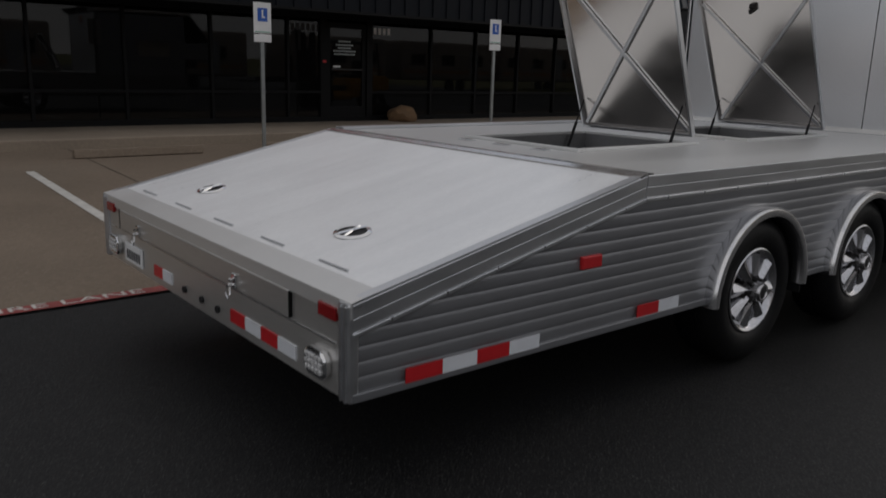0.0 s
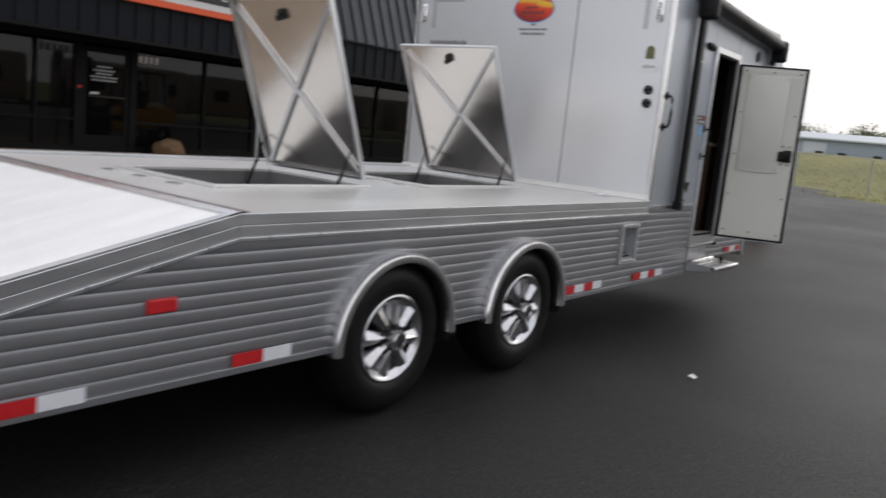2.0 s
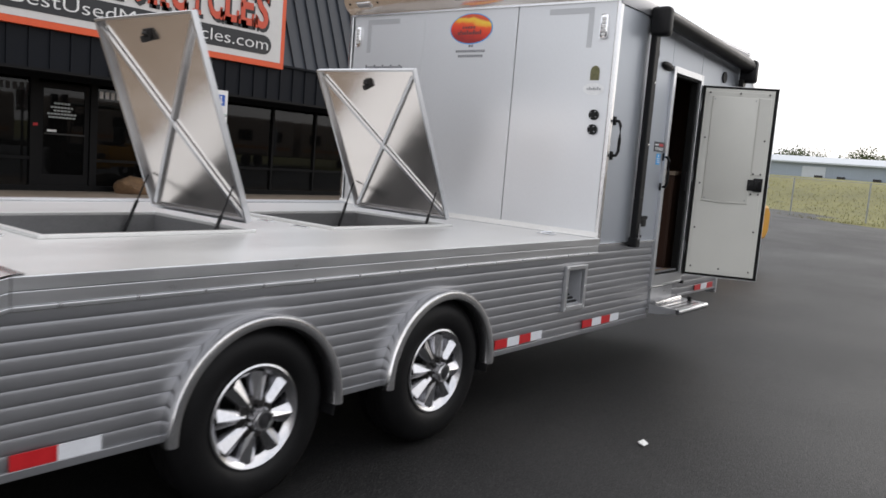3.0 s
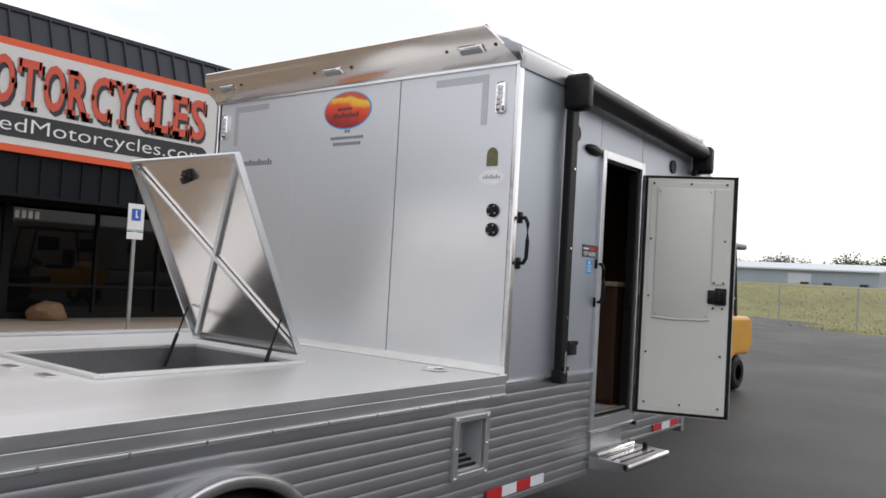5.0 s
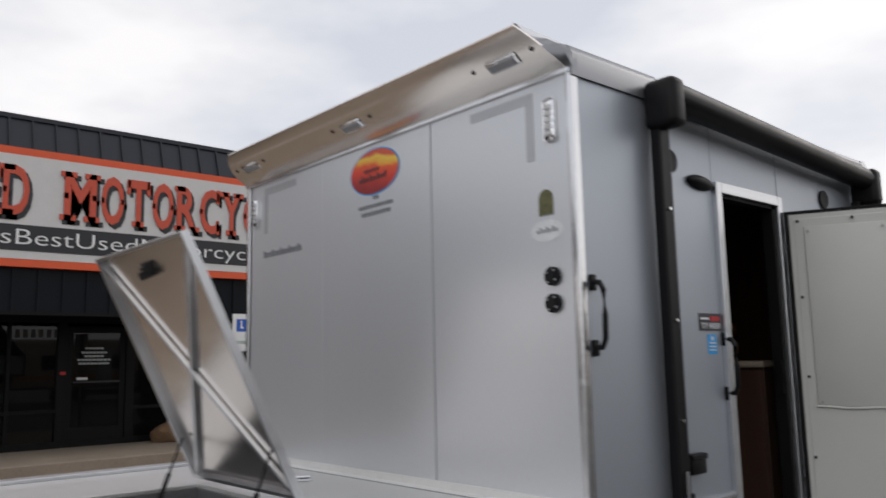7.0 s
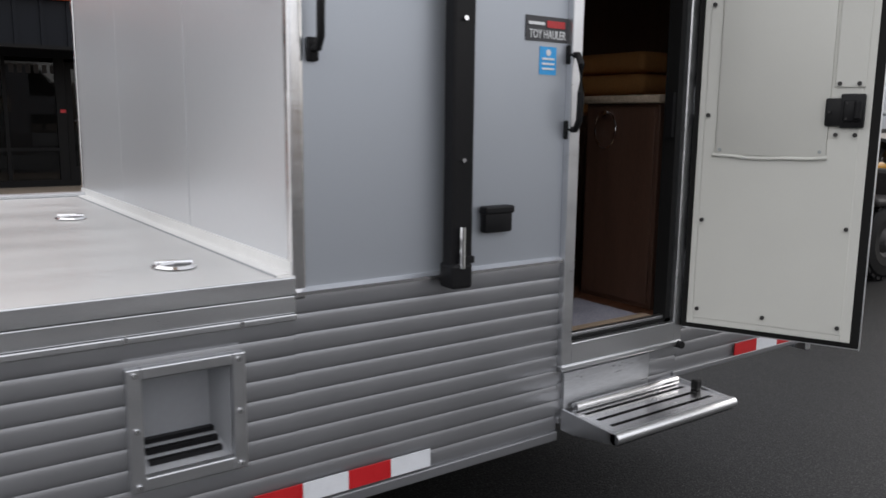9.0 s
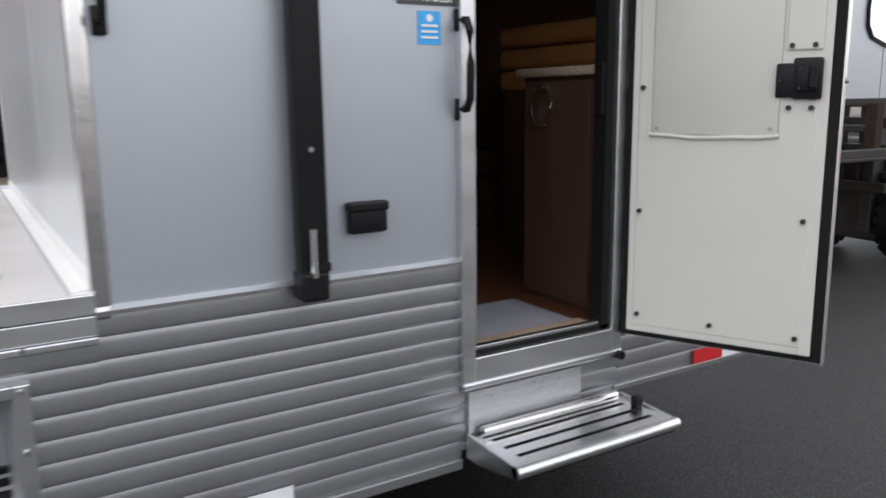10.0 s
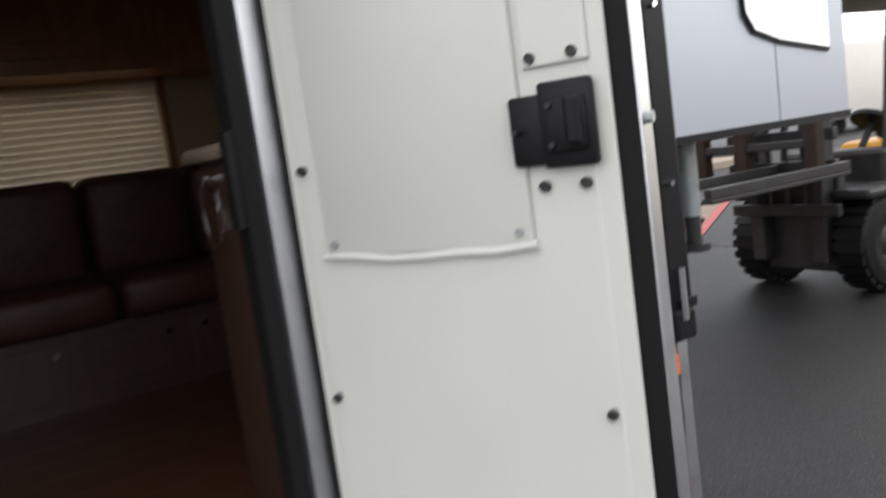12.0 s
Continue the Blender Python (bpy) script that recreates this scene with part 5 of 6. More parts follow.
# ---- raised front of the trailer (gooseneck) ----
neck_z = 1.455
NOSE = 9.52
bm = bmesh.new()
prism(bm, [(FRONT + 0.014, neck_z), (9.785, neck_z), (9.785, 2.36), (NOSE, ROOF), (FRONT + 0.014, ROOF)], "y", S, S + 0.05)
part("front_panel", bm, M_SILVER, trailer)
bm = bmesh.new()
prism(bm, [(9.79, neck_z), (NECK, neck_z), (NECK, 2.0), (9.79, 2.355)], "y", S, S + 0.05)
part("front_panel", bm, M_SILVER, trailer)
bm = bmesh.new()
prism(bm, [(NECK, 1.98), (NECK + 0.012, 2.0), (NOSE + 0.0, ROOF + 0.045), (NOSE - 0.05, ROOF + 0.045), (NOSE - 0.05, ROOF)], "y", S - 0.006, N)
part("nose_cap", bm, M_ALU, trailer, "sloping aluminium nose")
boxpart("neck_floor", (FRONT, NECK, S + 0.05, N, neck_z, neck_z + 0.05), M_DARKSTEEL, trailer)
boxpart("neck_front", (NECK - 0.05, NECK, S + 0.05, N, neck_z + 0.05, 2.0), M_SILVER, trailer)
boxpart("neck_far_side", (FRONT, NECK, N - 0.05, N, neck_z + 0.05, 1.98), M_SILVER, trailer)
boxpart("neck_edge", (FRONT + 0.014, NECK, S - 0.006, S + 0.02, neck_z - 0.02, neck_z), M_BLACK, trailer)
WIN = [(9.665, 1.90), (9.65, 1.80), (9.655, 1.73), (9.69, 1.685), (9.80, 1.655), (10.03, 1.625), (10.03, 1.95), (9.72, 2.11), (9.67, 2.09)]
bm = bmesh.new()
prism(bm, WIN, "y", S - 0.008, S)
pane = part("front_window", bm, M_BLACK, trailer, "window with black rubber edge")
bm = bmesh.new()
cx, cz = 9.84, 1.86
prism(bm, [(cx + (x - cx) * 0.965, cz + (z - cz) * 0.955) for x, z in WIN], "y", S - 0.012, S - 0.009)
part("pane", bm, mat("mirrored_pane", (0.55, 0.57, 0.60), 0.06, 0.9, 0.03), pane)
jack = thing("landing_jack", (9.665, 2.42, 1.2), "raised grey landing leg under the trailer front", "landing leg")
bm = bmesh.new()
rod(bm, (9.665, 2.42, 1.22), (9.665, 2.42, 1.455), 0.027, 18)
part("outer_tube", bm, M_GALV, jack, "", True)
bm = bmesh.new()
rod(bm, (9.665, 2.42, 1.14), (9.665, 2.42, 1.22), 0.022, 16)
rod(bm, (9.665, 2.42, 1.12), (9.665, 2.42, 1.14), 0.045, 16)
part("foot", bm, M_STEEL, jack)
pin = thing("kingpin_box", (9.8, 3.5, 1.3), "dark steel kingpin box under the trailer front", "coupling")
bm = bmesh.new()
soft_box(bm, 9.55, 10.05, 3.15, 3.85, 1.25, neck_z, 0.02)
rod(bm, (9.8, 3.5, 1.08), (9.8, 3.5, 1.25), 0.04, 14)
part("box", bm, M_STEEL, pin)


def chain(a, b, sag, n, name="chain"):
    a, b = Vector(a), Vector(b)
    bm = bmesh.new()
    pts = []
    for i in range(n + 1):
        f = i / n
        pts.append(a.lerp(b, f) - Vector((0, 0, 4 * sag * f * (1 - f))))
    for i, (p, q) in enumerate(zip(pts, pts[1:])):
        d = (q - p)
        m = Matrix.Translation((p + q) / 2) @ d.to_track_quat("X", "Z").to_matrix().to_4x4() @ pose(0, 0, 0, 90 * (i % 2), 0, 0)
        h, w = d.length * 0.62, 0.016
        loop = [m @ Vector((h * math.cos(k * math.tau / 8), w * math.sin(k * math.tau / 8), 0)) for k in range(9)]
        for u, v in zip(loop, loop[1:]):
            rod(bm, u, v, 0.0055, 5)
    ob = part(name, bm, M_CHAIN)
    return tagged(ob, "hanging galvanised safety chain", "chain", "safety chains")


chain((9.74, 2.46, 1.2), (10.0, 2.75, 1.45), 0.14, 16)
chain((10.08, 3.2, 1.45), (10.08, 3.2, 1.17), 0.0, 8)

# ---- forklift ----
fork = thing("forklift", (15.3, 4.25, 0), "yellow forklift with grey canopy lifting the trailer front", "forklift")
for y in (3.72, 4.62):
    w = bmesh.new()
    lathe(w, ((0.16, 0.0), (0.24, -0.01), (0.33, 0.0), (0.36, 0.03), (0.36, 0.22), (0.33, 0.25), (0.16, 0.25)), 28)
    ring = bmesh.new()
    for k in range(24):
        a = math.tau * k / 24
        box(ring, -0.03, 0.03, 0.01, 0.24, 0.350, 0.378, pose(0, 0, 0, 0, math.degrees(a), 0))
    bmesh.ops.transform(ring, matrix=Matrix.Translation((14.1, y - 0.06, 0.378)), verts=ring.verts[:])
    tagged(part("tread", ring, M_RUBBER, fork), kind="stuff")
    bmesh.ops.transform(w, matrix=Matrix.Translation((14.1, y - 0.06, 0.378)), verts=w.verts[:])
    part("drive_tyre", w, M_RUBBER, fork)
    w = bmesh.new()
    lathe(w, ((0.16, 0.02), (0.12, 0.04), (0.05, 0.01), (0.0005, 0.01)), 20)
    bmesh.ops.transform(w, matrix=Matrix.Translation((14.1, y - 0.06, 0.378)), verts=w.verts[:])
    part("drive_rim", w, M_STEEL, fork)
    w = bmesh.new()
    lathe(w, ((0.12, 0.0), (0.2, -0.005), (0.26, 0.02), (0.27, 0.05), (0.27, 0.17), (0.2, 0.2)), 24)
    bmesh.ops.transform(w, matrix=Matrix.Translation((16.45, y + 0.02, 0.27)), verts=w.verts[:])
    part("steer_tyre", w, M_RUBBER, fork)
    bm = bmesh.new()
    soft_box(bm, 13.72, 13.90, y + 0.22 if y < 4 else y - 0.14, y + 0.34 if y < 4 else y - 0.02, 0.25, 2.5, 0.015)
    part("mast_rail", bm, M_STEEL, fork)
    bm = bmesh.new()
    soft_box(bm, 11.2, 13.66, y + 0.16 if y < 4 else y - 0.12, y + 0.28 if y < 4 else y, 0.90, 0.945, 0.012)
    soft_box(bm, 13.60, 13.66, y + 0.16 if y < 4 else y - 0.12, y + 0.28 if y < 4 else y, 0.90, 1.45, 0.012)
    part("fork_blade", bm, M_STEEL, fork)
    bm = bmesh.new()
    soft_box(bm, 13.8, 14.4, y - 0.09, y + 0.22, 0.72, 0.80, 0.03)
    soft_box(bm, 14.36, 14.44, y - 0.09, y + 0.22, 0.35, 0.80, 0.02)
    part("wheel_guard", bm, M_STEEL, fork)
    bm = bmesh.new()
    tube(bm, [(14.35, y + 0.12, 0.8), (14.55, y + 0.12, 2.18), (14.62, y + 0.12, 2.22)], 0.03, 8)
    part("canopy_post", bm, M_STEEL, fork)
    bm = bmesh.new()
    tube(bm, [(16.5, y + 0.12, 1.0), (16.35, y + 0.12, 2.18), (16.28, y + 0.12, 2.22)], 0.03, 8)
    part("canopy_post", bm, M_STEEL, fork)
bm = bmesh.new()
for z in (0.62, 0.95, 1.18, 1.42):
    soft_box(bm, 13.66, 13.72, 3.78, 4.72, z, z + 0.09, 0.01)
for y in (4.05, 4.2, 4.35, 4.5):
    box(bm, 13.69, 13.71, y, y + 0.03, 0.7, 1.75)
part("carriage", bm, M_STEEL, fork, "black load carriage and grille")
bm = bmesh.new()
soft_box(bm, 14.0, 15.2, 3.92, 4.58, 0.30, 0.80, 0.04)
soft_box(bm, 14.3, 14.5, 3.80, 4.70, 0.62, 1.05, 0.04)
part("front_chassis", bm, M_STEEL, fork)
bm = bmesh.new()
soft_box(bm, 14.35, 15.3, 3.74, 4.76, 0.32, 0.62, 0.04)
soft_box(bm, 15.2, 16.1, 3.72, 4.78, 0.40, 1.05, 0.06)
part("body", bm, M_YEL, fork, "yellow body panels", True)
bm = bmesh.new()
prism(bm, [(16.0, 0.45), (16.2, 0.55), (16.75, 0.55), (16.88, 0.70), (16.88, 1.02), (16.75, 1.15), (16.0, 1.15)], "y", 3.70, 4.80)
part("counterweight", bm, M_YEL, fork, "yellow counterweight", bevel=0.05)
bm = bmesh.new()
soft_box(bm, 15.3, 15.9, 4.0, 4.5, 1.05, 1.18, 0.04)
soft_box(bm, 15.8, 15.95, 4.0, 4.5, 1.15, 1.65, 0.05)
part("seat", bm, M_BLKPL, fork, "black operator seat", True)
bm = bmesh.new()
soft_box(bm, 14.5, 16.55, 3.72, 4.78, 2.20, 2.29, 0.035, 3)
part("canopy", bm, M_CANOPY, fork, "grey-green overhead canopy", True)
bm = bmesh.new()
rod(bm, (16.45, 3.95, 1.15), (16.45, 4.55, 1.15), 0.13, 16)
part("gas_bottle", bm, M_RVW, fork, "", True)
bm = bmesh.new()
rod(bm, (14.62, 4.25, 0.9), (14.9, 4.25, 1.25), 0.03, 10)
rod(bm, (14.88, 4.25, 1.22), (14.90, 4.25, 1.25), 0.17, 20)
part("steering_wheel", bm, M_BLKPL, fork)

bm = bmesh.new()
soft_box(bm, 13.86, 13.95, 3.90, 4.62, 0.16, 0.92, 0.02)
soft_box(bm, 13.95, 14.15, 3.95, 4.56, 0.24, 0.50, 0.02)
part("front_axle_plate", bm, M_STEEL, fork, "black front axle plate")
bm = bmesh.new()
soft_box(bm, 12.2, 13.6, 3.62, 4.90, 0.935, 0.965, 0.006)
for y in (3.62, 4.2, 4.84):
    soft_box(bm, 12.2, 13.6, y, y + 0.06, 0.965, 1.03, 0.006)
part("fork_platform", bm, M_STEEL, fork, "black lifting platform on the forks")
for y in (3.75, 4.35, 4.75):
    bm = bmesh.new()
    soft_box(bm, 13.42, 13.52, y, y + 0.10, 0.97, 1.75, 0.01)
    part("platform_post", bm, M_RUST, fork, "rusty brown upright")
bm = bmesh.new()
for z in (1.15, 1.36):
    soft_box(bm, 13.44, 13.50, 3.85, 4.80, z, z + 0.06, 0.008)
part("platform_rail", bm, M_STEEL, fork)
boxpart("warning_label", (13.852, 13.858, 4.02, 4.14, 0.66, 0.71), M_AMBER, fork)
fork.matrix_basis = Matrix.Translation((13.80, 4.55, 0)) @ pose(0, 0, 0, 0, 0, -4) @ Matrix.Translation((1.2, 0, 0))

# ---- ground ----
def lot_z(x, y):
    """Level drive, slightly rising apron and, far off, a rising field."""
    z = 0.03 * min(max(y - 5.24, 0), 6.9)
    return z


def sheet(name, xs, ys, zf, material, label="", lift=0.0):
    bm = bmesh.new()
    g = [[bm.verts.new((x, y, zf(x, y) + lift)) for y in ys] for x in xs]
    for r0, r1 in zip(g, g[1:]):
        for k in range(len(ys) - 1):
            bm.faces.new((r0[k], r1[k], r1[k + 1], r0[k + 1]))
    ob = part(name, bm, material, None, "", True)
    return tagged(ob, label, name.split("_")[0], kind="structure")


def field_z(x, y):
    far = min(max((x - 43) / 39, 0), 1)
    return 2.3 * far * far * (3 - 2 * far) - 0.02


sheet("ground", [-1500, -300, -60, -20, 0, 10, 20, 30, 46, 50, 55, 60, 66, 74, 82, 120, 300, 1500], [-1500, -300, -60, -20, 0, 5.15, 12.15, 20, 40, 80, 300, 1500],
      lambda x, y: lot_z(x, y) - 0.006 + (field_z(x, y) - 0.9 if x > 46 else 0), M_ASPH, "dark grey asphalt drive")
random.seed(4)
fx = [39.5] + [40 + i * 2.2 for i in range(20)] + [90, 110, 150, 400, 1400]
fy = [-900, -300, -120] + [-60 + i * 4 for i in range(40)] + [150, 400, 900]
grass = sheet("grass_field", fx, fy, lambda x, y: field_z(x, y) + (0.06 * noise.noise((x * 0.3, y * 0.3, 0)) + 0.08 if 39.6 < x < 84 else 0.0) + 0.02 + 0.25 * noise.noise((y * 0.05, 3, x * 0.02)) * (x > 60), M_GRASS, "dry green grass field")
bm = bmesh.new()
for i in range(9000):
    x, y = 39.6 + 30 * random.random() ** 1.6, random.uniform(-14, 20)
    h, w = random.uniform(0.05, 0.16), 0.02
    z = field_z(x, y) + 0.09
    a = random.uniform(0, 3.14)
    dx, dy = w * math.cos(a), w * math.sin(a)
    bm.faces.new([bm.verts.new(p) for p in ((x - dx, y - dy, z), (x + dx, y + dy, z), (x + random.uniform(-.04, .04), y + random.uniform(-.04, .04), z + h))])
tagged(part("grass_blades", bm, M_GRASS), "short dry grass at the field edge", "grass", kind="stuff")

# concrete apron, kerb paint and parking lines
bm = bmesh.new()
for i, (x0, x1, ya, yb) in enumerate([(-40, 12.0, 5.24, 5.24), (12.0, 14.8, 5.24, 6.75), (14.8, 18.0, 6.75, 8.6), (18.0, 23.5, 8.6, 12.15)]):
    v = [bm.verts.new((x, y, lot_z(x, y) + 0.004)) for x, y in ((x0, ya), (x1, yb), (x1, 12.15), (x0, 12.15))]
    bm.faces.new(v if i < 3 else v[:3])
tagged(part("pavement", bm, M_CONC), "tan concrete parking apron", "pavement", kind="structure")
bm = bmesh.new()
for x in (-9.0, -5.0, -1.0, 3.0, 7.0, 11.0, 15.0):
    box(bm, x, x + 0.015, 5.3, 12.15, 0.0, 0.0)
    for v in bm.verts[-8:]:
        v.co.z = lot_z(v.co.x, v.co.y) + 0.0055
bm.verts.ensure_lookup_table()
tagged(part("pavement_joint", bm, M_INT), "dark joints in the concrete apron", "joint", kind="structure")
bm = bmesh.new()
pts = [(-20, 5.15), (12.0, 5.15), (14.84, 6.67), (18.04, 8.52), (23.5, 12.05)]
for (xa, ya), (xb, yb) in zip(pts, pts[1:]):
    d = Vector((xb - xa, yb - ya)).normalized()
    nx, ny = -d.y * 0.12, d.x * 0.12
    v = [bm.verts.new((x, y, lot_z(x, y) + 0.009)) for x, y in ((xa, ya), (xb, yb), (xb + nx, yb + ny), (xa + nx, ya + ny))]
    bm.faces.new(v)
kerb = tagged(part("fire_lane_line", bm, M_KERBRED), "worn red fire lane paint on the apron edge", "marking", kind="structure")
for x in (-1.2, 0.75, 2.7, 5.5, 8.5):
    words("fire_lane_lettering", "FIRE LANE", 0.13, M_LINE, Matrix.Translation((x, 5.175, 0.012)), kerb, 0.0005, "", 0.95)
for i in range(8):
    x = -6.12 + i * 2.75
    bm = bmesh.new()
    v = [bm.verts.new((px, py, lot_z(px, py) + 0.010)) for px, py in ((x - 0.05, 6.9), (x + 0.05, 6.9), (x + 0.05, 10.35), (x - 0.05, 10.35))]
    bm.faces.new(v)
    tagged(part("parking_line", bm, M_LINE), "white painted parking line", "marking", "parking lines", "structure")
for x in (2.85, 5.6, 8.35):
    bm = bmesh.new()
    prism(bm, [(11.18, 0.19), (11.33, 0.19), (11.30, 0.30), (11.21, 0.30)], "x", x, x + 1.75)
    tagged(part("wheel_stop", bm, M_CONC, bevel=0.015), "low tan concrete wheel stop", "wheel stop", "wheel stops")
bm = bmesh.new()
box(bm, -14, 24, 12.15, 14.6, 0.0, 0.36)
tagged(part("sidewalk", bm, M_WALK, bevel=0.02), "raised concrete walk before the shop", "pavement", kind="structure")

# ---- shop building ----
shop = thing("shop_building", (6, 14.3, 0.36), "dark single-storey shop with ribbed metal roof and long sign", "building")
GY = 14.25
BX0, BX1 = -12.0, 20.0
boxpart("sill_wall", (BX0, BX1, GY - 0.04, GY + 0.12, 0.36, 0.46), M_FRAME, shop)
boxpart("lintel", (BX0, BX1, GY - 0.04, GY + 0.12, 2.36, 2.60), M_FASCIA, shop)
boxpart("soffit", (BX0, BX1, 12.72, GY, 2.52, 2.58), M_FASCIA, shop)
# Unlit depth of the shop comes from the near-black colour.
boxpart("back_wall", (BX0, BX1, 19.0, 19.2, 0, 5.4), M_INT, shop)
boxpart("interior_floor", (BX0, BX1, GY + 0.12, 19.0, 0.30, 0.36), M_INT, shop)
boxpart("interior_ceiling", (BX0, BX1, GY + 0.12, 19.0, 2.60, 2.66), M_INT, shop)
for x in (BX0, BX1):
    boxpart("end_wall", (x - 0.1, x + 0.1, 12.75, 19.0, 0.0, 5.3), M_FASCIA, shop)
mull = [BX0, -9.4, -7.8, -6.2, -4.6, -3.0, -1.4, 0.1, 1.6, 3.05, 4.53, 6.06, 7.60, 8.38, 9.48, 11.1, 12.4, 13.75, 15.05, 16.4, 18.0, BX1]
for i, x in enumerate(mull):
    w = 0.14 if abs(x - 8.38) < 0.01 or abs(x - 9.48) < 0.01 else 0.05
    boxpart("mullion", (x - w / 2, x + w / 2, GY - 0.05, GY + 0.10, 0.46, 2.36), M_FRAME, shop)
for x0, x1 in zip(mull, mull[1:]):
    if abs(x0 - 8.38) < 0.01:
        continue
    ob = boxpart("window_pane", (x0 + 0.025, x1 - 0.025, GY, GY + 0.012, 0.46, 2.36), M_GLASS, shop)
    ob.visible_shadow = False
    boxpart("transom", (x0 + 0.025, x1 - 0.025, GY - 0.04, GY + 0.06, 0.92, 0.97), M_FRAME, shop)
shop_door = new("glass_door")
shop_door.parent = shop
shop_door.matrix_parent_inverse = shop.matrix_basis.inverted()
tagged(shop_door, "dark glazed shop door with white notice")
for q in ((8.46, 8.55, 0.46, 2.30), (9.31, 9.40, 0.46, 2.30), (8.55, 9.31, 0.46, 0.66), (8.55, 9.31, 2.20, 2.30)):
    boxpart("stile", (q[0], q[1], GY - 0.02, GY + 0.03, q[2], q[3]), M_FRAME, shop_door)
ob = boxpart("pane", (8.55, 9.31, GY, GY + 0.01, 0.66, 2.20), M_GLASS, shop_door)
ob.visible_shadow = False
boxpart("push_bar", (8.56, 9.30, GY - 0.06, GY - 0.04, 1.38, 1.41), M_STEEL, shop_door)
for z, w in ((1.93, 0.30), (1.86, 0.42), (1.80, 0.32), (1.74, 0.54), (1.68, 0.50)):
    n = int(w / 0.06)
    bm = bmesh.new()
    for i in range(n):
        box(bm, 8.90 - w / 2 + i * w / n, 8.90 - w / 2 + (i + 0.8) * w / n, GY - 0.004, GY - 0.001, z, z + 0.032)
    part("notice_line", bm, M_GALV, shop_door, "small pale notice lettering")
boxpart("door_label", (8.63, 8.80, GY - 0.004, GY - 0.001, 1.43, 1.47), M_SIGNT, shop_door)
boxpart("red_label", (8.36, 8.44, GY - 0.056, GY - 0.051, 1.52, 1.57), M_RED, shop)
# Left set of marks is coloured dark because it stands unlit.
for x0, n, mt in ((9.60, 4, M_SIGNT), (7.68, 6, M_STEEL)):
    bm = bmesh.new()
    for i in range(n):
        box(bm, x0 + i * 0.115, x0 + i * 0.115 + 0.07, GY - 0.004, GY - 0.001, 2.12, 2.25)
    part("number_line", bm, mt, shop, "pale number marks on the glass")
# ribbed fascia and sloping ribbed roof
RZ0, RZ1, RY0, RY1 = 3.14, 5.42, 12.72, 13.55
boxpart("fascia", (BX0, BX1, RY0 - 0.02, RY0 + 0.06, 2.42, RZ0), M_FASCIA, shop)
bm = bmesh.new()
prism(bm, [(RY0 - 0.05, RZ0 - 0.02), (RY0 + 0.02, RZ0 - 0.02), (RY1 + 0.02, RZ1), (RY1 - 0.05, RZ1 + 0.02)], "x", BX0, BX1)
roof = part("roof", bm, M_METALROOF, shop, "slate blue standing seam roof")
bm = bmesh.new()
prism(bm, [(RY1 - 0.08, RZ1 + 0.02), (RY1 - 0.08, RZ1 + 0.09), (19.0, RZ1 + 0.09), (19.0, RZ1)], "x", BX0, BX1)
part("ridge_cap", bm, M_METALROOF, roof)
for i in range(96):
    x = BX0 + 0.15 + i * 0.335
    bm = bmesh.new()
    prism(bm, [(RY0 - 0.085, RZ0 - 0.02), (RY0 - 0.045, RZ0 - 0.02), (RY1 - 0.045, RZ1 + 0.02), (RY1 - 0.085, RZ1 + 0.03)], "x", x, x + 0.025)
    part("seam_rib", bm, M_METALROOF, roof)
    boxpart("fascia_rib", (x, x + 0.05, RY0 - 0.045, RY0 - 0.02, 2.42, RZ0), M_FASCIA, shop)
boxpart("drip_edge", (BX0, BX1, RY0 - 0.09, RY0 + 0.0, RZ0 - 0.03, RZ0 + 0.01), M_FASCIA, shop)
boxpart("fascia_trim", (BX0, BX1, RY0 - 0.06, RY0 + 0.06, 2.38, 2.43), M_FRAME, shop)

# long sign
SGY = 12.58
sign_board = thing("shop_sign", (8, SGY, 4.0), "long white shop sign with orange border and red letters", "sign")
X0, X1, Z0, Z1 = 2.2, 12.58, 3.05, 4.76
boxpart("cabinet_body", (X0, X1, SGY, RY0 + 0.35, Z0, Z1), M_SIGNO, sign_board)
boxpart("face", (X0 + 0.10, X1 - 0.10, SGY - 0.006, SGY, Z0 + 0.11, Z1 - 0.11), M_SIGNW, sign_board)
bm = bmesh.new()
r = 0.185
band = [(X0 + 0.3, 3.275)] + [(X1 - 0.53 + r * math.sin(a), 3.46 - r * math.cos(a)) for a in [k * math.pi / 8 for k in range(9)]] + [(X0 + 0.3, 3.645)]
prism(bm, band, "y", SGY - 0.014, SGY - 0.006)
part("black_band", bm, M_SIGNK, sign_board)
words("web_lettering", "sBestUsedMotorcycles.com", 0.32, M_SIGNT, Matrix.Translation((7.05, SGY - 0.018, 3.365)) @ FACE_S, sign_board, 0.003, "", 5.1, -0.003)
# western slab letters: (place along the letter, foot serif, head serif), then ticks at the open ends
STEMS = {"M": ((0.13, 1, 1), (0.87, 1, 1)), "T": ((0.5, 1, 0),), "R": ((0.16, 1, 1), (0.88, 1, 0)), "Y": ((0.5, 1, 0), (0.12, 0, 1), (0.88, 0, 1)), "L": ((0.18, 1, 1),),
         "E": ((0.18, 1, 1),), "U": ((0.14, 0, 1), (0.86, 0, 1)), "D": ((0.16, 1, 1),)}
TICKS = {"T": ((0.04, 1), (0.96, 1)), "E": ((0.95, 1), (0.95, 0)), "L": ((0.95, 0),), "C": ((0.93, 1), (0.93, 0)), "S": ((0.92, 1), (0.08, 0))}


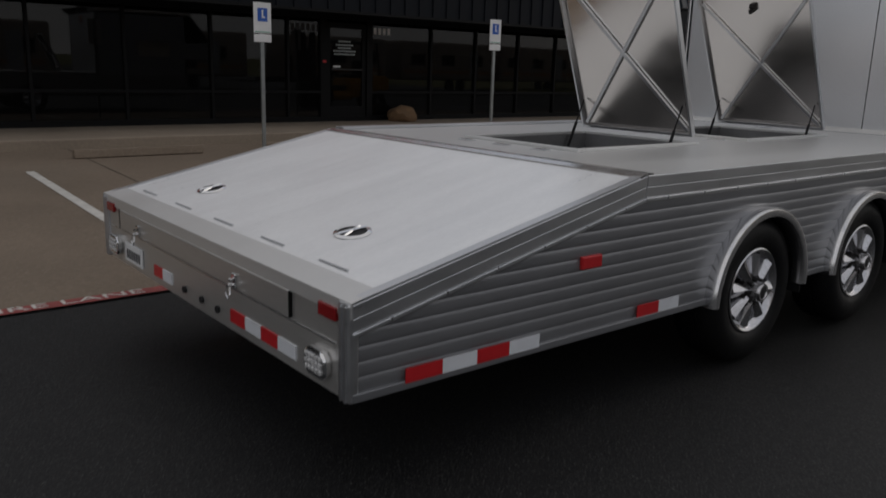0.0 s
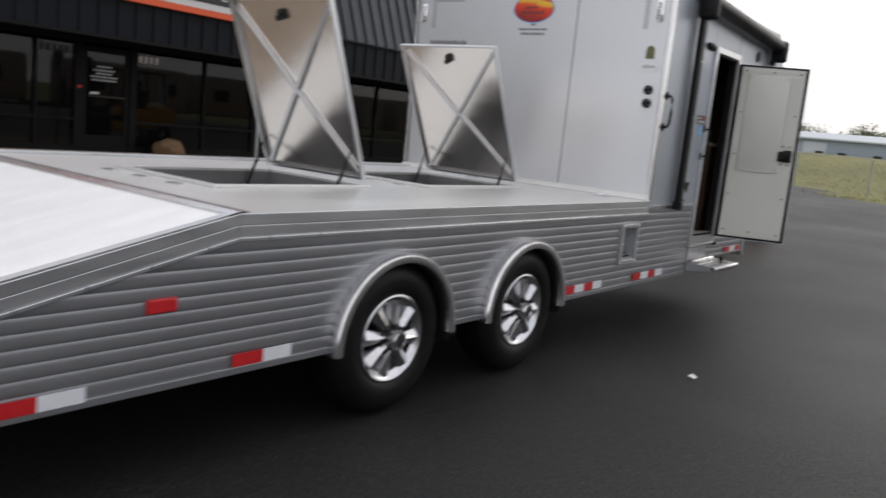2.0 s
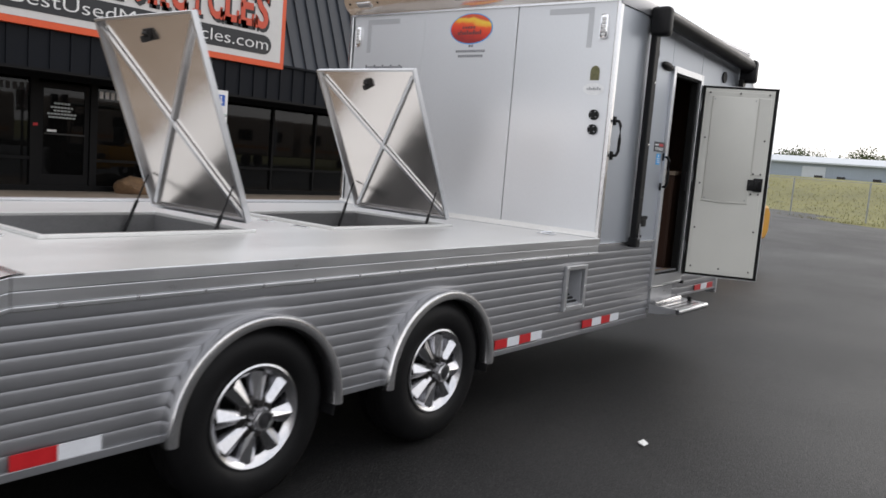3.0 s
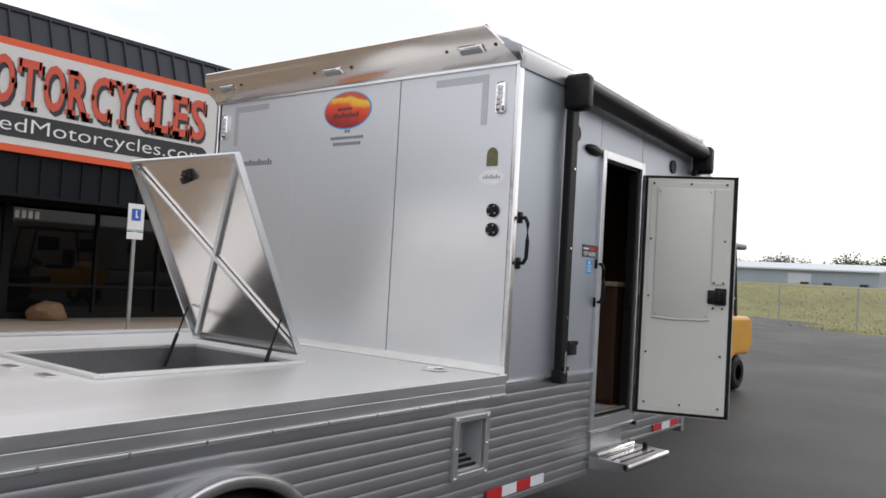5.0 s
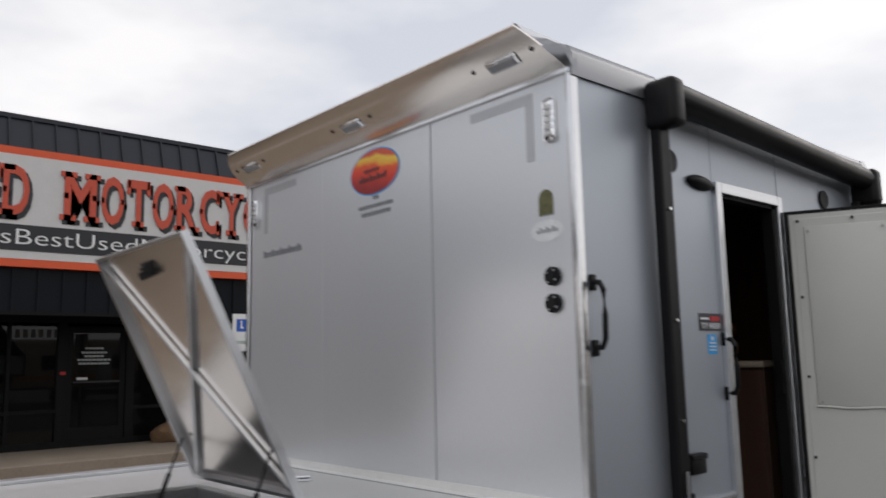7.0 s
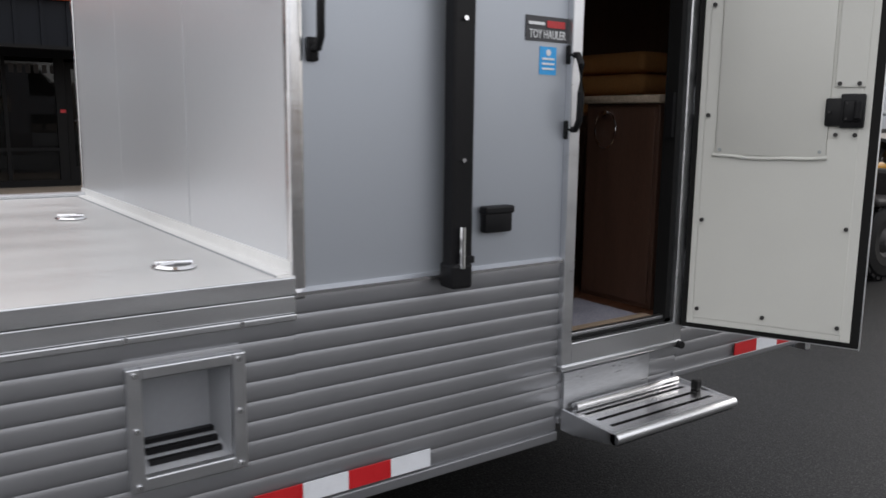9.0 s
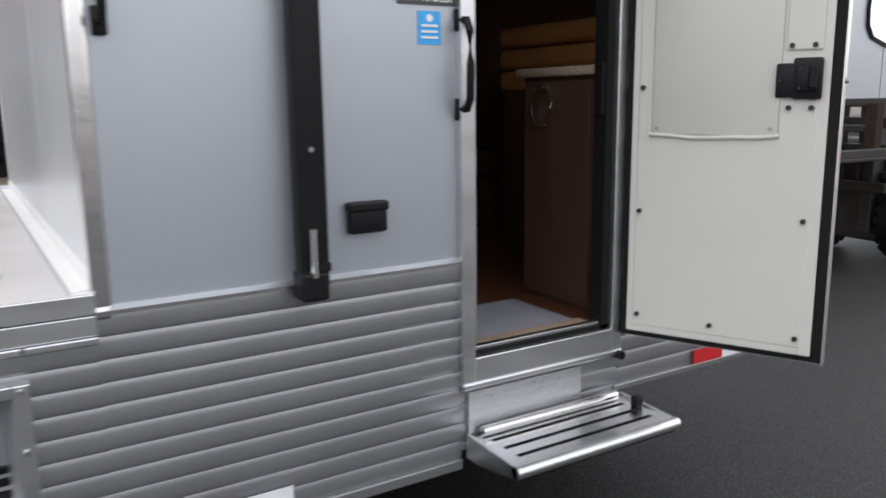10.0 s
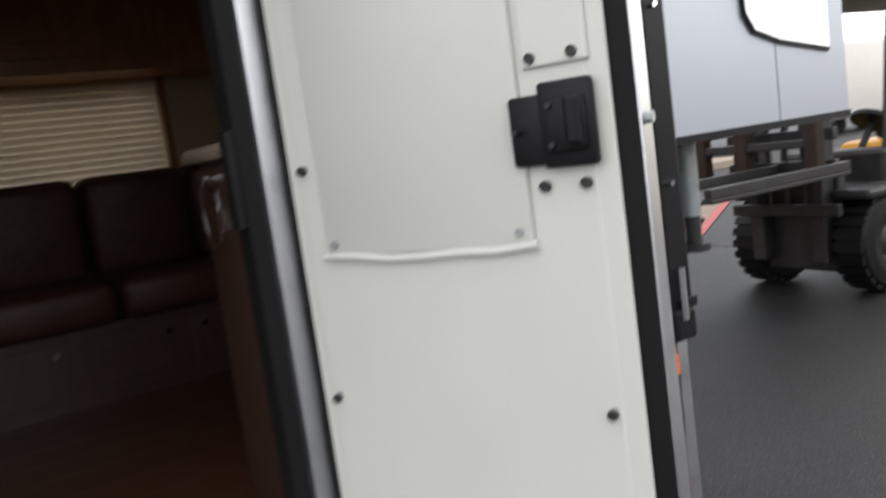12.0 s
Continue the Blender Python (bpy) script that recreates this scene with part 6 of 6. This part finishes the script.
def slab_letter(name, ch, x, z, w, h, y, material, grow, depth):
    ob = words(name, ch, h / 0.70, material, Matrix.Translation((x, y, z)) @ FACE_S, sign_board, depth, "", w, grow)
    zs = [v.co.z for v in ob.data.vertices]
    z0, z1 = min(zs), max(zs)
    bm = bmesh.new()
    bm.from_mesh(ob.data)
    t, half = h * 0.115, w * 0.20
    for f, foot, head in STEMS.get(ch, ()):
        for on, za in ((foot, z0), (head, z1 - t)):
            if on:
                box(bm, x + f * w - half - grow, x + f * w + half + grow, y - depth, y + depth, za, za + t)
    for f, up in TICKS.get(ch, ()):
        box(bm, x + f * w - w * 0.075, x + f * w + w * 0.075, y - depth, y + depth, z1 - h * 0.33 if up else z0, z1 if up else z0 + h * 0.33)
    if ch in "OMTRDUCEY":
        for f in ((0.06, 0.94) if ch in "OMU" else (0.06,) if ch in "DCE" else ()):
            box(bm, x + f * w - w * 0.07, x + f * w + w * 0.07, y - depth, y + depth, z0 + h * 0.46, z0 + h * 0.58)
    bm.to_mesh(ob.data)
    bm.free()


for body, x, w in (("USED", 5.92, 1.52), ("MOTORCYCLES", 7.85, 4.32)):
    wide = [1.35 if c == "M" else 0.92 if c in "ELS" else 1.0 for c in body]
    for i, c in enumerate(body):
        cell = w / sum(wide)
        lx = x + cell * sum(wide[:i])
        slab_letter("letter_shadow", c, lx + 0.05, 3.735, cell * wide[i] * 0.86, 0.70, SGY - 0.012, M_SIGNK, 0.032, 0.004)
        slab_letter("red_letter", c, lx, 3.79, cell * wide[i] * 0.86, 0.70, SGY - 0.024, M_SIGNR, 0.022, 0.006)

# boulder, sign posts, paper
bm = bmesh.new()
bmesh.ops.create_icosphere(bm, subdivisions=3, radius=1)
for v in bm.verts:
    k = 1 + 0.28 * noise.noise(v.co * 1.4) + 0.08 * noise.noise(v.co * 4)
    v.co = Vector((v.co.x * 0.34 * k, v.co.y * 0.26 * k, max(v.co.z, -0.55) * 0.22 * k))
bmesh.ops.transform(bm, matrix=Matrix.Translation((10.10, 13.85, 0.47)), verts=bm.verts[:])
tagged(part("boulder", bm, M_ROCK, None, "", True), "rough brown boulder on the walk before the shop", "rock")


def parking_sign(x, y, z_top, w):
    p = thing("parking_sign", (x, y, lot_z(x, y)), "blue and white disabled parking sign on a galvanised post", "sign", "parking signs")
    boxpart("post", (x - 0.025, x + 0.025, y, y + 0.03, lot_z(x, y), z_top - 0.02), M_GALV, p)
    bm = bmesh.new()
    soft_box(bm, x - w / 2, x + w / 2, y - 0.012, y - 0.004, z_top - w * 1.55, z_top, 0.003, 1)
    pl = part("plate", bm, M_SIGNT, p, "white sign plate")
    boxpart("green_border", (x - w / 2 + 0.015, x + w / 2 - 0.015, y - 0.0135, y - 0.012, z_top - w * 1.5, z_top - w * 1.46), mat("sign_green", (0.05, 0.3, 0.2), 0.5), pl)
    boxpart("blue_field", (x - w * 0.28, x + w * 0.28, y - 0.0145, y - 0.0125, z_top - w * 0.95, z_top - w * 0.28), mat("sign_blue", (0.02, 0.10, 0.45), 0.45), pl)
    bm = bmesh.new()
    rod(bm, (x, y - 0.016, z_top - w * 0.42), (x, y - 0.014, z_top - w * 0.42), w * 0.06, 10)
    box(bm, x - w * 0.04, x + w * 0.04, y - 0.016, y - 0.0145, z_top - w * 0.72, z_top - w * 0.48)
    box(bm, x - w * 0.04, x + w * 0.14, y - 0.0163, y - 0.0148, z_top - w * 0.78, z_top - w * 0.70)
    part("symbol", bm, M_SIGNT, pl)
    bm = bmesh.new()
    soft_box(bm, x - w / 2, x + w / 2, y - 0.012, y - 0.004, z_top - w * 2.0, z_top - w * 1.6, 0.003, 1)
    part("lower_plate", bm, M_SIGNT, p, "small lower plate")


parking_sign(5.17, 10.4, 2.28, 0.26)
parking_sign(9.75, 10.7, 2.33, 0.26)
bm = bmesh.new()
v = [bm.verts.new(p) for p in ((5.97, 1.355, 0.004), (6.02, 1.35, 0.006), (6.05, 1.395, 0.014), (6.0, 1.41, 0.006))]
bm.faces.new(v)
tagged(part("paper_scrap", bm, M_PAPER), "crumpled white paper scrap on the asphalt", "litter")

# ---- distance ----
shed = thing("far_shed", (88, 26, 3.1), "long low pale blue metal shed beyond the field", "building")
sx, sy0, sy1, sz0, sz1 = 88.0, 13.3, 48.0, 2.15, 3.95
boxpart("wall", (sx, sx + 18, sy0, sy1, sz0, sz1), M_SHED, shed)
bm = bmesh.new()
prism(bm, [(sx - 0.5, sz1 - 0.1), (sx + 9, sz1 + 0.78), (sx + 18.5, sz1 - 0.1), (sx + 18.5, sz1), (sx + 9, sz1 + 0.93), (sx - 0.5, sz1 + 0.05)], "y", sy0 - 0.4, sy1)
part("roof", bm, M_SHEDR, shed)
for y in (19.3, 29):
    boxpart("roller_door", (sx - 0.06, sx, y, y + 2.2, sz0, sz0 + 1.4), M_SHEDR, shed)
for y in (14.2, 17.4, 19.5):
    boxpart("air_unit", (sx - 0.9, sx - 0.1, y, y + 0.6, sz0 - 0.1, sz0 + 0.55), M_STEEL, shed)
for i in range(24):
    boxpart("siding_rib", (sx - 0.03, sx, sy0 + 0.7 + i * 1.5, sy0 + 0.74 + i * 1.5, sz0, sz1), M_SHED, shed)

fence = thing("chain_link_fence", (41.5, 6, 0), "chain link fence with galvanised posts along the field", "fence")
for i in range(14):
    y = -16 + i * 3.25
    bm = bmesh.new()
    rod(bm, (41.5, y, 0.0), (41.5, y, 1.9), 0.035, 8)
    part("post", bm, M_GALV, fence)
bm = bmesh.new()
rod(bm, (41.5, -16, 1.88), (41.5, 26.25, 1.88), 0.012, 6)
part("top_rail", bm, M_GALV, fence)
bm = bmesh.new()
for i in range(260):
    y = -16 + i * 0.16
    for s in (-1, 1):
        a, b = Vector((41.5, y, 0.1)), Vector((41.5, y + s * 1.75, 1.86))
        q = [bm.verts.new(p) for p in (a, a + Vector((0, 0.0035, 0)), b + Vector((0, 0.0035, 0)), b)]
        bm.faces.new(q)
part("mesh", bm, M_GALV, fence, "wire mesh")

random.seed(11)


def tree(x, y, z, h, spread, seed, group, bush=False):
    rnd = random.Random(seed)
    t = thing("bush" if bush else "tree", (x, y, z), "leafy green bush beyond the field" if bush else "far green broadleaf tree", "bush" if bush else "tree", group)
    bm = bmesh.new()
    tube(bm, [(x, y, z - 0.2), (x + 0.05, y, z + h * 0.3), (x, y + 0.1, z + h * 0.6)], 0.035 * h, 7)
    ends = []
    for k in range(7):
        a = k * 0.9 + rnd.random()
        e = Vector((x + math.cos(a) * spread * 0.6, y + math.sin(a) * spread * 0.6, z + h * rnd.uniform(0.5, 0.85)))
        tube(bm, [(x, y, z + h * rnd.uniform(0.15, 0.4)), (Vector((x, y, z + h * 0.45)) + e) / 2, e], 0.012 * h, 5)
        ends.append(e)
    part("trunk", bm, M_BARK, t)
    bm = bmesh.new()
    for k in range(900):
        e = rnd.choice(ends)
        p = e + Vector((rnd.gauss(0, spread * 0.27), rnd.gauss(0, spread * 0.27), rnd.gauss(0, h * 0.10)))
        if p.z < z + h * 0.05:
            continue
        s = rnd.uniform(0.12, 0.28) * (0.6 + h * 0.06)
        q = Euler((rnd.uniform(-1.2, 1.2), rnd.uniform(-1.2, 1.2), rnd.uniform(0, 6.28))).to_matrix()
        bm.faces.new([bm.verts.new(p + q @ Vector(c)) for c in ((-s, 0, 0), (0, -s * 0.6, 0), (s, 0, 0), (0, s * 0.6, s * 0.2))])
    part("crown", bm, M_LEAF, t)


for i, (x, y, h, sp) in enumerate(((118, 19, 6.2, 3.6), (117, 15.5, 6.0, 2.6), (112, 12.8, 5.2, 2.4), (128, 40, 6.5, 4), (122, 30, 5.8, 3.2))):
    tree(x, y + 1.5, 2.1, h * 0.8, sp, 20 + i, "far trees")
for i, (x, y, h, sp) in enumerate(((96, 7.6, 2.4, 1.8), (100, 5.5, 2.0, 1.6), (93, 3.6, 1.9, 1.8), (104, 1.0, 2.4, 2.2), (108, 9.8, 3.0, 2.0), (110, -3, 2.8, 2.4), (105, -8, 2.6, 2.4), (112, -14, 3.2, 3))):
    tree(x, y + 1.5, 2.1, h, sp, 40 + i, "far bushes", True)
for i in range(14):
    tree(190 + 14 * (i % 3), -70 + i * 11, 1.7, 6 + (i % 4), 5.5, 70 + i, "far trees")
for x, y, h in ((118, 6.6, 5.5), (125, 4.2, 5.0), (135, 2.4, 6)):
    bm = bmesh.new()
    rod(bm, (x, y + 1.5, 2.1), (x, y + 1.5, 2.1 + h), 0.10, 8, 0.07)
    tagged(part("utility_pole", bm, M_BARK), "thin bare utility pole far off", "pole", "far poles")

# ---- parked travel trailers across the drive, seen mirrored in the shop glass ----
def travel_trailer(x, y, length, mt, seed):
    t = thing("travel_trailer", (x, y, 0), "parked travel trailer beside the shop, whitened for bright background" if y > 0 else "tan parked travel trailer across the drive", "trailer", "parked trailers")
    bm = bmesh.new()
    soft_box(bm, x, x + length, y - 2.4, y, 0.65, 3.1, 0.18, 3)
    part("body", bm, mt, t, "", True)
    for i in range(3):
        x0 = x + 0.8 + i * length / 3.2
        boxpart("window", (x0, x0 + 1.1, y, y + 0.02, 1.6, 2.3), M_BLACK, t, "", 0.01)
    boxpart("door", (x + length * 0.72, x + length * 0.72 + 0.7, y, y + 0.025, 0.8, 2.6), M_GREY, t, "", 0.01)
    boxpart("stripe", (x + 0.3, x + length - 0.3, y, y + 0.015, 1.1, 1.3), M_CABM, t)
    for k in (0.5, 0.62):
        bm = bmesh.new()
        rod(bm, (x + length * k, y - 0.1, 0.36), (x + length * k, y + 0.04, 0.36), 0.36, 20)
        part("wheel", bm, M_RUBBER, t)


# The two behind the forklift are whitened for bright sky and ground there.
for i, (x, y, ln) in enumerate(((-16, -13, 7.5), (-7, -14, 8.0), (3, -13.5, 7.0), (12, -14.5, 8.5), (22, -13, 7.0), (30.5, -13.5, 8.0), (39.5, -14, 8.0), (48.5, -13.5, 8.0), (58, -14, 8.5), (21.5, 17.6, 8.0), (31.0, 17.0, 8.0))):
    travel_trailer(x, y, ln, M_RVW if y > 0 else M_RVD, i)
